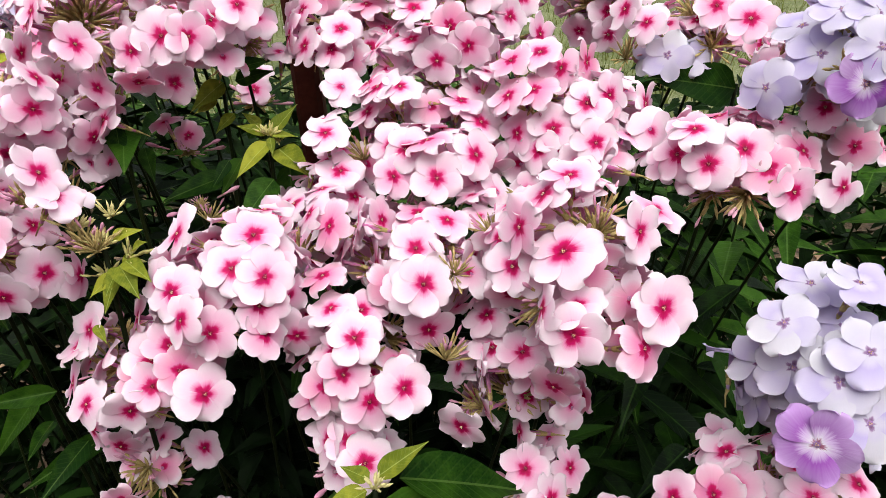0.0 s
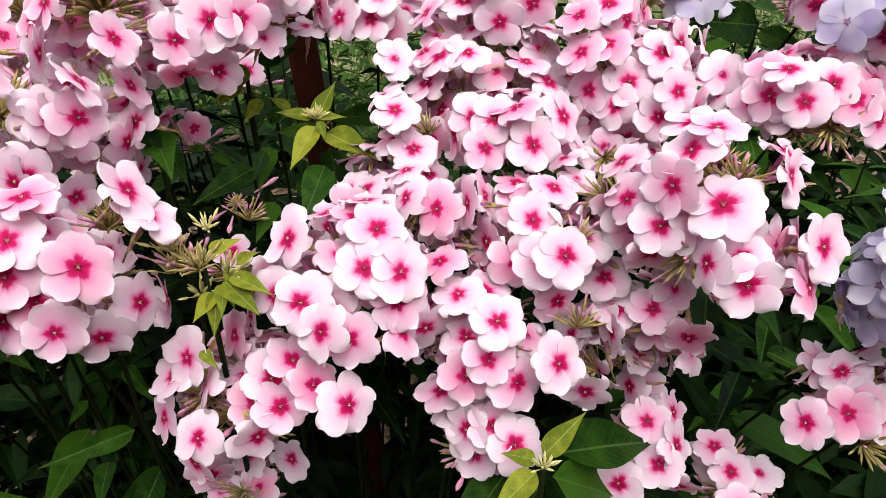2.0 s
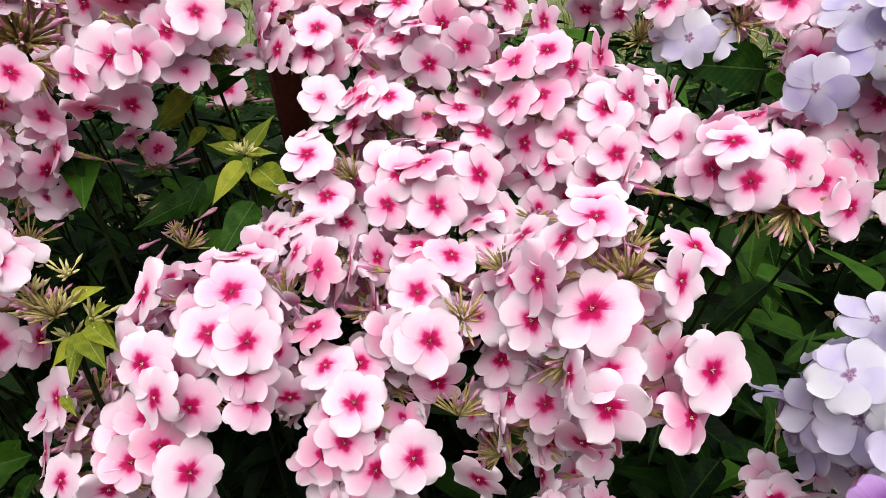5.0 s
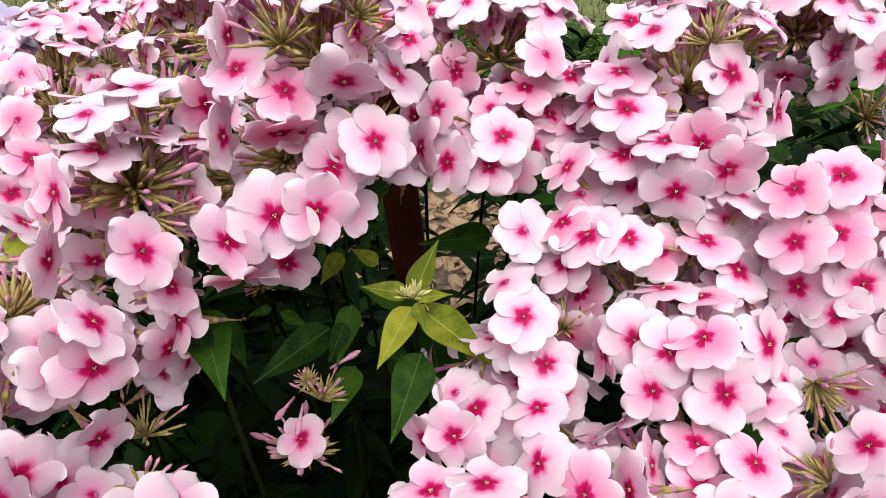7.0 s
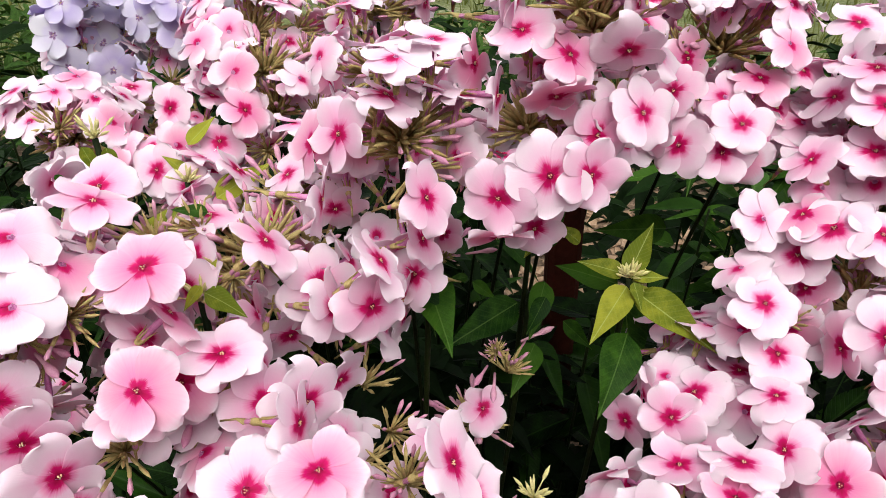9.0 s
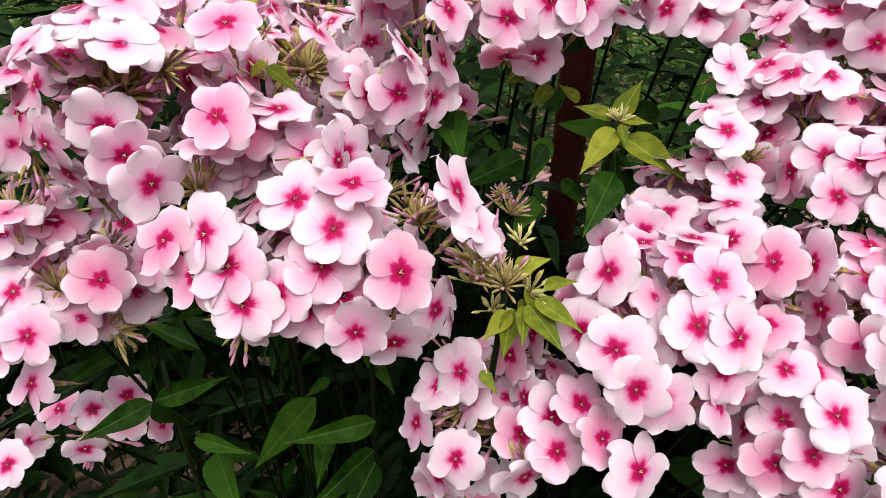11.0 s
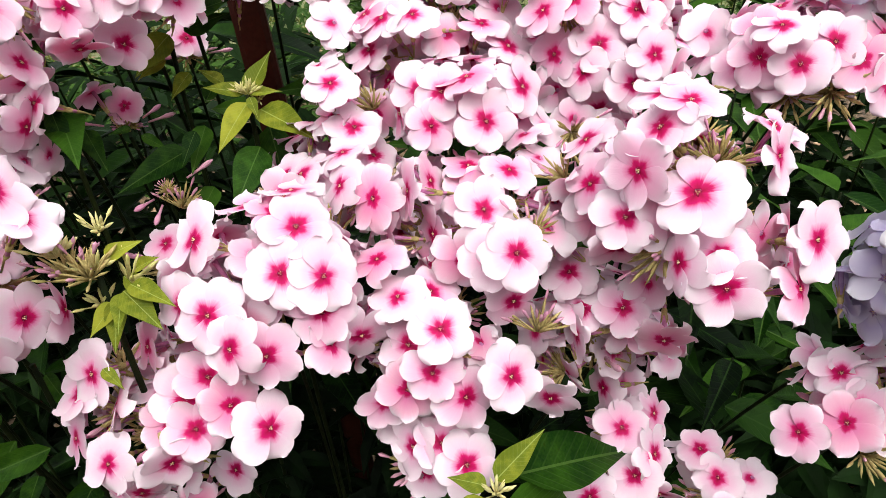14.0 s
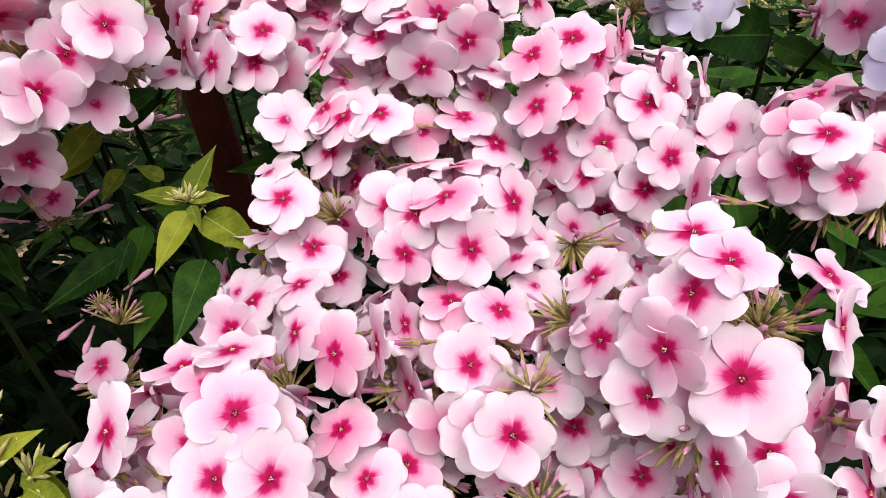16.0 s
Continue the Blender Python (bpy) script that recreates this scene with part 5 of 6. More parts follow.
stalk("pink", (0.162, 0.355, 1.007), (-0.005, 0.115), [(-40, -9, 18, -153, 32, 94), (-31, -6, 31, -146, 40, 90), (-30, -24, 19, -142, 27, 97), (-28, -34, 25, -125, 30, 89), (-40, -22, 25, -137, 28, 96), (-35, -25, 40, -147, 73, 93), (-10, -30, 32, -115, 33, 93), (1, -36, 25, -104, 29, 94), (-7, 16, 35, 156, 68, 94), (15, -40, 14, -83, 20, 95), (41, -36, 16, -64, 14, 93), (24, -21, 29, -65, 43, 94)],
      [(5, 1, 42, 80, 66), (21, 5, 35, -103, 80), (10, 21, 32, 38, 64), (-26, 20, 27, 115, 7), (28, 19, 20, -19, 63), (11, 33, 18, 79, 9), (37, 3, 18, -22, 21), (-20, 31, 16, 143, 41), (29, -23, 13, -62, -8), (-10, -37, 7, -130, -1), (4, 39, 4, 70, 22), (-4, -12, 30, -52, 40), (-20, 0, 23, -171, 35), (6, -23, 21, -102, 67), (-3, 26, 16, 101, 6), (-26, 13, 10, 151, 19), (21, 22, 6, 28, 29), (-22, -24, 5, -132, 14)]
      + [(31, 0, 4, -1, 10), (-1, 2, 22, 160, 72), (10, -7, 16, -87, 25), (7, 15, 16, 36, 44), (-10, 13, 14, 153, 7), (-11, -14, 11, -145, 32), (18, 6, 8, 24, 14), (-21, 0, 5, -180, -1), (15, -15, 5, -37, -42), (-43, 19, 25, -122, 21), (-42, 17, 12, 161, 45)],
      "pale pink phlox head with magenta eyes on a leafy stem", "pink phlox stalks")
stalk("pink", (0.204, 0.423, 1.054), (-0.007, 0.170), [(-32, -24, 35, -128, 35, 92), (-14, -24, 6, -127, 12, 93), (9, -12, 16, -86, 47, 87)],
      [(3, 0, 25, -137, 55), (5, 17, 24, 87, 30), (22, 3, 19, 67, 73), (10, 16, 9, 38, 64), (-19, -7, 6, 152, 10), (19, -3, 5, -48, 8), (-2, 1, 7, -97, 61), (5, -8, -2, -76, 10)],
      "pale pink phlox head with magenta eyes on a leafy stem", "pink phlox stalks")
stalk("pink", (0.183, 0.495, 1.052), (0.006, 0.106), [(16, -28, 19, -86, 31, 89), (22, -44, 14, -71, 15, 87), (4, -10, 24, -95, 51, 87), (-8, -3, 20, -138, 56, 87), (-7, -32, 34, -111, 30, 93), (-51, -36, 23, -142, 30, 97), (-62, -19, 28, -155, 15, 94)],
      [(5, 1, 42, -74, 70), (-14, -1, 35, -164, 72), (-5, 16, 33, 26, 73), (17, 10, 33, 31, 59), (29, -2, 24, -57, 23), (-23, 21, 25, 120, 55), (20, 27, 24, -156, 54), (-4, -34, 15, -100, 43), (30, -21, 13, -4, 27), (-8, 36, 13, 101, 36), (35, 15, 11, 30, 71), (-34, 18, 11, -155, -17), (-24, 7, 16, -157, 56), (7, 11, 19, 45, 61), (14, -5, 13, -55, 35), (-9, 12, 12, 118, 33), (6, -17, 10, -35, 11), (4, 20, 7, 67, 14)]
      + [(-53, -15, 4, -89, 58)],
      "pale pink phlox head with magenta eyes on a leafy stem", "pink phlox stalks")
stalk("lilac", (-0.437, 0.671, 1.017), (-0.009, 0.155), [(33, -13, 45, -54, 47, 98), (16, -20, 53, -49, 59, 103), (12, -5, 32, -54, 64, 103), (2, -31, 40, -81, 44, 99), (29, -39, -1, -48, 6, 105), (-2, -36, -1, -80, 6, 96), (-8, -32, 19, -89, 31, 104), (14, -12, 8, -52, 22, 96)],
      [(-6, 5, 34, 10, 75), (-10, -14, 31, -153, 46), (-15, 20, 29, 29, 74), (-25, 2, 25, 131, 58), (3, 27, 25, 68, 26), (25, 20, 19, 86, 28), (-28, -16, 16, -152, 9), (-24, 20, 14, 116, 43), (-13, 34, 13, 95, 36), (15, 33, 9, 67, 31), (-33, 8, 5, -142, 12), (33, 11, -2, 17, 12), (3, 27, 4, 105, 36), (-25, -11, 2, -176, 29), (-12, 23, 1, 131, -16), (22, 21, -4, 49, 1), (21, -19, -5, -42, 19), (-25, 15, -7, 129, 38)]
      + [(-7, 1, 20, 125, 46), (-11, 11, 9, -148, 68), (14, 7, 7, 2, 43), (20, -3, -5, 58, -18), (-1, 15, -6, 109, -1), (-12, -11, -7, -143, -6)],
      "pale lilac phlox head with small dark eyes on a leafy stem", "lilac phlox stalks")
stalk("pink", (0.233, 0.383, 1.020), (0.008, 0.154), [(-31, -29, 33, -135, 35, 87), (-4, -5, 17, -128, 62, 89), (-4, -21, 10, -111, 28, 89)],
      [(6, 7, 26, 18, 48), (18, -4, 22, -36, 3), (-9, 16, 21, 98, 44), (5, 14, 13, 113, 42), (-15, 5, 10, -179, 69), (16, -11, 8, -48, 37), (5, 1, 6, 21, 31), (-6, -9, 2, -93, -15)],
      "pale pink phlox head with magenta eyes on a leafy stem", "pink phlox stalks")
stalk("lilac", (0.177, 0.256, 0.942), (0.006, 0.160), [(-23, -50, 17, -120, 16, -105), (-7, -39, 20, -95, 32, 104), (-2, -46, 25, -109, 37, 102), (-3, -33, 50, -113, 54, 104), (-13, -36, 37, -115, 40, 101), (-25, -7, 46, -143, 55, 97), (-26, 1, 18, -163, 40, 101), (-18, -12, 26, -144, 37, 105), (-22, 3, -3, -175, 13, 97), (-9, -9, -7, -129, -7, 103), (-4, 17, 52, -118, 73, 101), (5, -2, 64, -78, 77, 96)],
      [(5, 0, 41, -140, 62), (-3, 17, 33, 105, 68), (-7, -18, 35, -109, 46), (19, 8, 34, 2, 28), (-18, 11, 34, 163, 63), (25, -7, 32, -45, 31), (11, -27, 22, -65, 40), (13, 31, 24, 84, 36), (-10, 32, 22, 140, 26), (30, 12, 19, 41, 55), (25, -24, 13, -28, 28), (-29, 21, 10, 79, 61), (-6, -1, 29, -123, 59), (6, -13, 26, -30, 58), (20, -11, 17, -61, 24), (-3, -27, 13, -94, 45), (7, 29, 9, 72, 17), (22, 24, 7, 69, 2)]
      + [(29, 9, 4, 14, 13), (29, -7, 1, -29, -46), (-8, 30, 1, 97, -19), (17, -28, -1, -35, 30), (-24, 19, -8, 163, -18), (12, 24, -8, 53, -14), (3, 9, 20, 159, 33), (-14, -6, 13, -165, 46), (17, 5, 11, -27, 32), (-5, 17, 8, 134, 38), (3, -20, -2, -79, -2), (19, 11, -7, 65, -30), (15, -5, -9, -13, -23), (-4, 17, -10, 90, 3)],
      "pale lilac phlox head with small dark eyes on a leafy stem", "lilac phlox stalks")
stalk("lilac", (0.202, 0.362, 1.066), (-0.000, 0.178), [(-11, -54, 11, -104, 1, -103), (-8, -52, 27, -112, 26, 96), (-10, -15, 37, -131, 52, 96), (3, -22, 38, -89, 45, 97), (-15, -16, 16, -121, 32, 105), (-15, 9, 25, -146, 52, 105), (-41, -23, 0, -141, 7, 102)],
      [(5, 1, 38, -41, 58), (18, 6, 31, -10, 39), (4, 23, 32, 22, 64), (18, -20, 26, -93, 49), (18, 22, 21, -28, 5), (29, -10, 21, -48, 45), (-3, -36, 15, -80, 20), (25, -28, 14, -52, -33), (32, 10, 10, 40, 56), (15, 31, 9, 89, 26), (7, -38, 2, -127, 10), (30, -17, 0, -48, -12), (3, -17, 23, -12, 38), (22, 19, -4, 17, -14), (14, -24, -7, -52, 8), (7, 30, -9, 64, -24), (29, -6, -10, -28, 20), (-1, 2, 19, -86, 79)]
      + [(11, -6, 17, 90, 68), (7, 13, 14, 40, 39), (-1, -16, 5, -87, 16), (-19, -3, 5, 175, 9), (16, -9, 2, -50, 19), (1, 18, 0, 112, 12), (-15, 11, -8, 155, 37)],
      "pale lilac phlox head with small dark eyes on a leafy stem", "lilac phlox stalks")
stalk("pink", (0.169, 0.252, 0.872), (0.018, 0.117), [(-21, 4, 34, 177, 61, 94), (-23, -14, 30, -138, 48, 87), (-15, -20, 26, -130, 42, 96), (-34, -19, 29, -142, 32, 95), (-49, -11, 18, -151, 29, 89), (31, -20, 39, -50, 64, 87), (11, -7, 35, -74, 74, 86), (7, -27, 37, -99, 62, 89)],
      [(-6, 6, 37, 92, 39), (6, 21, 30, 118, 38), (19, 15, 26, 19, 57), (22, -18, 27, 27, 31), (28, 2, 24, 22, 21), (-25, 18, 25, 133, 32), (-10, 30, 20, -58, 58), (16, -30, 18, -71, 6), (1, -35, 15, -109, 5), (27, 25, 15, 74, 44), (-16, -31, 11, -75, 28), (36, 12, 12, 55, 9), (0, -19, 25, -103, 46), (-25, 0, 16, -172, 9), (-17, 19, 13, 153, 11), (4, 27, 8, 50, 55), (-2, 2, 21, 105, 63), (10, -5, 14, -65, -20)]
      + [(-6, -10, 14, 150, 56), (5, 13, 14, 91, 27)],
      "pale pink phlox head with magenta eyes on a leafy stem", "pink phlox stalks")
stalk("pink", (-0.170, 0.438, 0.892), (-0.014, 0.166), [(2, -13, 27, -88, 61, 86)],
      [],
      "pale pink phlox head with magenta eyes on a leafy stem", "pink phlox stalks")
stalk("pink", (-0.189, 0.502, 0.959), (0.000, 0.154), [(1, 3, 14, -81, 37, 78)],
      [(-15, 5, 24, 135, 51)],
      "pale pink phlox head with magenta eyes on a leafy stem", "pink phlox stalks", 0.4)
stalk("pink", (-0.200, 0.558, 1.038), (0.015, 0.113), [(1, -21, 22, -52, 88, 95)],
      [(12, 7, 22, -3, 54), (-4, -6, 16, 170, 38), (-26, 16, 13, 168, 68), (-11, 15, 20, 149, 63), (-29, 20, -7, 17, -26), (-21, 31, -3, 161, 61), (-15, 2, 0, -176, -11)],
      "pale pink phlox head with magenta eyes on a leafy stem", "pink phlox stalks")
stalk("pink", (-0.339, 0.770, 1.021), (0.018, 0.119), [(7, -21, 20, -67, 41, 94)],
      [(4, 0, 28, -60, 72), (-8, 1, 16, 173, 50)],
      "pale pink phlox head with magenta eyes on a leafy stem", "pink phlox stalks")
stalk("pink", (-0.157, 0.592, 0.972), (-0.011, 0.157), [(5, -22, 20, -77, 47, 94)],
      [(4, -1, 29, -91, 69), (-2, 5, 16, -138, 42)],
      "pale pink phlox head with magenta eyes on a leafy stem", "pink phlox stalks")
stalk("pink", (-0.268, 0.482, 1.007), (-0.009, 0.172), [(5, -18, 24, -157, 60, 92)],
      [(22, 3, 18, 0, 51), (7, 3, 16, 40, 77), (8, 4, 40, 65, 75), (-28, 29, -11, 64, 72), (39, -11, 32, -70, 26), (52, -6, 18, 40, 56), (-20, -35, -5, -102, 8), (-7, -13, -2, -63, 26)],
      "pale pink phlox head with magenta eyes on a leafy stem", "pink phlox stalks")
stalk("pink", (-0.388, 0.437, 0.896), (0.001, 0.121), [(9, -17, 23, -51, 48, 91)],
      [(3, 0, 25, -146, 55), (-8, -8, 17, -54, -16)],
      "pale pink phlox head with magenta eyes on a leafy stem", "pink phlox stalks")
stalk("lilac", (-0.478, 0.820, 0.936), (-0.000, 0.151), [(9, -19, 21, -71, 36, 97)],
      [(3, 0, 25, -61, 72), (-11, -5, 18, -110, 67)],
      "pale lilac phlox head with small dark eyes on a leafy stem", "lilac phlox stalks")
stalk("pink", (-0.403, 0.640, 0.987), (-0.002, 0.121), [(9, -19, 22, -10, 74, 90)],
      [(12, 6, 22, 34, 53), (-14, 0, 17, 163, 52), (-48, 3, 36, -111, 46), (-55, -2, 14, 168, 61), (-58, -11, -2, -73, 16), (-50, 9, 9, 142, 47), (-54, 3, -13, 162, 62), (-38, -40, -21, -99, -20), (-33, 18, 49, 115, 48), (-35, 22, 35, -152, 53), (-47, 12, -4, -172, 71), (-43, -5, -17, -108, -42), (-30, 13, 22, 114, 70), (-36, 22, 3, -135, 37), (-41, 26, -13, 84, 77), (-43, 12, -30, 152, 44), (-22, 39, 52, 158, 69), (-33, 27, -24, 50, 19)]
      + [(-25, -7, -29, -161, 55), (-28, 39, -18, -172, 47), (-29, 26, -37, 163, -30), (-9, -28, -31, -27, 14), (-1, 26, 34, 28, 57), (-4, 12, -5, 116, -30), (-12, 27, -25, 154, 24), (-7, 4, -35, 85, 37), (13, 25, 39, 15, 68), (-4, 23, -35, -61, 84), (21, 25, 26, -77, 47), (4, 34, -35, -16, -8), (8, 20, -46, -60, -37), (38, 3, 24, -2, 33), (44, -34, -3, -38, 41), (7, -43, -39, -71, 39)],
      "pale pink phlox head with magenta eyes on a leafy stem", "pink phlox stalks")
stalk("pink", (-0.209, 0.423, 1.069), (0.020, 0.116), [],
      [(-19, 7, -5, 101, -24), (11, -1, 40, 52, 88), (-9, 7, 35, 94, 71), (-1, -14, 38, -85, 79), (-3, 29, 30, 118, 52), (13, -15, -16, -48, -37), (-32, 34, -12, 162, 64), (-10, 44, -14, 148, 83), (-25, 18, -20, 104, 32), (-21, 35, -31, 131, 24), (5, 29, -38, 60, 64)],
      "pale pink phlox head with magenta eyes on a leafy stem", "pink phlox stalks", 1.0, [(0, 2, -7)])
stalk("pink", (-0.223, 0.535, 1.053), (-0.004, 0.153), [],
      [(30, -9, -4, 30, -37), (3, 21, 3, 40, 40), (-11, 1, 3, -139, 37), (-9, 8, 37, 96, 70), (-16, -5, 39, 169, 79), (-30, -16, 14, -144, 30), (-29, 29, 11, 142, 40), (-10, -47, -4, -145, 28), (18, -41, -9, -69, -10), (-25, -1, -11, -171, -21), (3, -54, -9, -63, 41), (-23, -21, -11, -136, 46), (-20, 29, -18, 124, 44), (9, -47, -18, -109, 27), (17, -40, -27, 169, 64), (22, -54, -30, -71, 7)],
      "pale pink phlox head with magenta eyes on a leafy stem", "pink phlox stalks", 1.0)
stalk("pink", (-0.231, 0.630, 1.058), (0.002, 0.124), [],
      [(-5, 5, 33, -180, 52), (-9, 20, 9, 92, 51), (-14, -7, 2, -134, 23), (11, 2, 40, 40, 81), (1, -13, 37, -49, 67), (4, 22, 32, 96, 67), (-16, -14, 30, -147, 54), (25, -5, 34, -22, 64), (-17, 18, 32, 146, 61), (-28, 4, 32, -172, 60), (27, 17, 24, 36, 34), (31, 2, 20, -4, 44), (-18, 27, 20, 113, 38), (-33, -7, 19, -151, 57), (-23, -30, 19, -126, 54), (-33, 12, 16, 154, 47), (-21, -36, -22, -66, -21), (-37, 17, 0, 150, 35)]
      + [(-21, 10, -4, 139, 40), (-22, -1, -19, -160, 46), (-6, 14, -16, -155, 52), (-7, -34, -21, -82, -17), (12, -15, -7, -117, -40), (28, 11, -11, -29, 25), (32, -12, -14, 134, 77)],
      "pale pink phlox head with magenta eyes on a leafy stem", "pink phlox stalks", 1.0)
stalk("pink", (-0.135, 0.449, 1.105), (0.008, 0.147), [],
      [(4, 1, 29, 46, 65), (-7, 9, 35, 109, 72), (1, -13, 35, -87, 67), (19, 5, 34, 21, 72), (4, 21, 32, 88, 71), (-21, -10, 33, -168, 65), (-18, 19, 33, 129, 51), (19, -19, 29, -58, 48), (-15, -29, 26, -119, 60), (26, 18, 24, 40, 54), (-30, 10, 23, 166, 41), (34, -7, 22, -15, 43), (-6, 34, 18, 115, 28), (18, 32, 16, 75, 47), (-32, 22, 11, 132, 41), (21, 0, -35, -69, 55), (-25, 6, 7, 125, 79), (-17, 22, 0, 118, 37)]
      + [(3, 17, 3, -94, -3), (0, 1, -17, 120, 66), (14, 10, -8, -100, 31), (12, 15, -24, 112, 40)],
      "pale pink phlox head with magenta eyes on a leafy stem", "pink phlox stalks", 1.0)
stalk("pink", (-0.055, 0.512, 1.077), (0.015, 0.166), [],
      [(4, -1, 33, -62, 69), (-4, -1, 21, -157, 32), (-8, 8, 35, 130, 62), (3, -14, 39, -80, 62), (16, 10, 32, 6, 67), (3, 22, 33, 95, 64), (-19, -14, 33, -129, 62), (24, -8, 34, -21, 57), (-25, 6, 29, 164, 51), (17, -20, 29, -56, 49), (28, 19, 26, 43, 51), (0, 31, 21, 93, 50), (36, 2, 23, -3, 48), (13, -36, 17, -72, 49), (-33, -14, 15, -151, 48), (28, 29, 15, 39, 40)]
      + [(15, 34, 9, 55, 31)],
      "pale pink phlox head with magenta eyes on a leafy stem", "pink phlox stalks", 1.0)
stalk("pink", (-0.294, 0.571, 1.039), (-0.010, 0.165), [],
      [(-28, 11, -2, -147, 3), (-13, -18, 3, -85, -37), (-14, 4, 0, 133, 41), (12, 10, 38, 32, 70), (-28, -22, 24, -128, 48), (-37, -1, 21, -178, 47), (31, 15, 17, 30, 45), (-8, -34, 13, -93, 30), (-33, -14, 8, -152, 23), (19, -17, 2, 0, 68), (-2, 30, -19, 85, 46)],
      "pale pink phlox head with magenta eyes on a leafy stem", "pink phlox stalks", 1.0)
stalk("pink", (-0.287, 0.561, 1.018), (-0.015, 0.113), [],
      [(0, 22, 20, 112, 68), (-9, -21, 9, -112, 4), (1, 5, 10, 66, 46), (-21, 8, 36, -174, 69), (19, -19, 30, -39, 56), (-18, 29, 21, 119, 62), (21, 30, 21, 58, 51), (35, -16, 15, -17, 42), (2, 34, 11, 82, 29), (32, 7, 21, -51, 15), (-16, 11, 3, 152, 43), (15, 3, 13, -14, 51), (-25, -12, -5, 159, 66), (-17, -17, -14, -101, 13), (-12, -1, -12, -135, 4), (-4, -34, -9, -98, 17), (-2, 13, -6, 149, 41), (-1, -17, -12, -51, -42)]
      + [(24, 9, 4, -93, 81)],
      "pale pink phlox head with magenta eyes on a leafy stem", "pink phlox stalks", 1.0)
stalk("pink", (-0.404, 0.555, 1.003), (0.012, 0.106), [],
      [(-11, -1, 28, -156, 79), (13, 0, 18, -39, 33), (-1, -3, 15, -70, 59), (10, 2, 37, -20, 73), (2, -13, 35, -46, 71), (-7, 15, 32, 126, 80), (-22, -10, 33, -157, 68), (21, -7, 29, -15, 54), (-25, 16, 28, 114, 76), (8, -30, 29, -66, 65), (-8, -28, 22, -112, 63), (29, 9, 23, 25, 51), (-27, -16, 21, -139, 43), (17, 27, 19, 57, 52), (-34, 0, 19, -176, 43), (32, -21, 20, -36, 37), (-20, 30, 14, 128, 44), (9, 38, 12, 83, 37)]
      + [(-23, 14, -13, 80, 48), (11, -36, -2, -81, 20), (-21, 38, -32, 112, 68), (1, 6, -25, -86, -50), (23, 10, -30, 10, 35), (-12, -28, -15, -112, 43), (-20, 8, -42, 68, 58)],
      "pale pink phlox head with magenta eyes on a leafy stem", "pink phlox stalks", 1.0)
stalk("pink", (-0.326, 0.764, 1.027), (0.001, 0.104), [],
      [(4, 0, 31, -1, 54), (5, 11, 20, 72, 44), (12, 1, 8, -1, 73), (-8, 9, 39, 168, 76), (3, -15, 40, -114, 79), (11, 12, 39, 39, 74), (-17, -3, 38, 158, 73), (3, 24, 35, 76, 63), (23, -7, 33, -26, 68), (-6, -25, 32, -103, 67), (22, 13, 30, 44, 57), (16, -24, 31, -41, 73), (-22, -20, 30, -126, 68), (-20, 19, 27, 149, 63), (-9, 30, 25, 118, 46), (6, 34, 23, 70, 48), (34, 0, 22, -8, 50), (23, 25, 19, 62, 35)]
      + [(-34, -10, 20, -175, 43)],
      "pale pink phlox head with magenta eyes on a leafy stem", "pink phlox stalks", 1.0)

stalk("pink", (-0.162, 0.439, 0.945), (0.004, 0.110), [], [],
      "faded phlox head with bare calyces and small buds", "pink phlox stalks", 0.3, [(6, -4, -10)])

# ---- leafy shoots ----
OUT = (0.0, -0.75, 0.66)
shoot((-0.107, 0.427, 1.002), (-0.080, 0.515, 0.000), [
    ((-0.107, 0.430, 1.001), (-0.093, 0.450, 1.018), (-0.030, -0.554, 0.790), True),
    ((-0.102, 0.428, 0.993), (-0.075, 0.394, 0.989), (-0.048, -0.603, 0.800), True),
    ((-0.108, 0.426, 0.998), (-0.126, 0.405, 0.983), (-0.001, -0.412, 0.911), True),
    ((-0.109, 0.430, 1.002), (-0.130, 0.433, 1.008), (0.006, -0.443, 0.896), True),
    ((-0.107, 0.426, 1.003), (-0.089, 0.427, 1.003), (-0.033, -0.434, 0.900), True),
    ((-0.103, 0.436, 0.988), (-0.089, 0.437, 0.988), (-0.033, -0.434, 0.900), True),
    ((-0.106, 0.424, 1.002), (-0.103, 0.414, 0.994), (-0.033, -0.434, 0.900), True),
    ((-0.107, 0.441, 0.988), (-0.134, 0.464, 0.984), (0.015, -0.628, 0.778), False),
    ((-0.105, 0.420, 0.975), (-0.121, 0.384, 0.960), (0.002, -0.533, 0.846), False),
    ((-0.100, 0.447, 0.975), (-0.094, 0.420, 0.935), (-0.020, -0.733, 0.646), False),
], "leafy phlox shoot with fresh yellow-green top leaves and green buds", FRESHES, True, sprays=((5, 2, -4, 0.3), (-3, -2, 3, 0.28)))
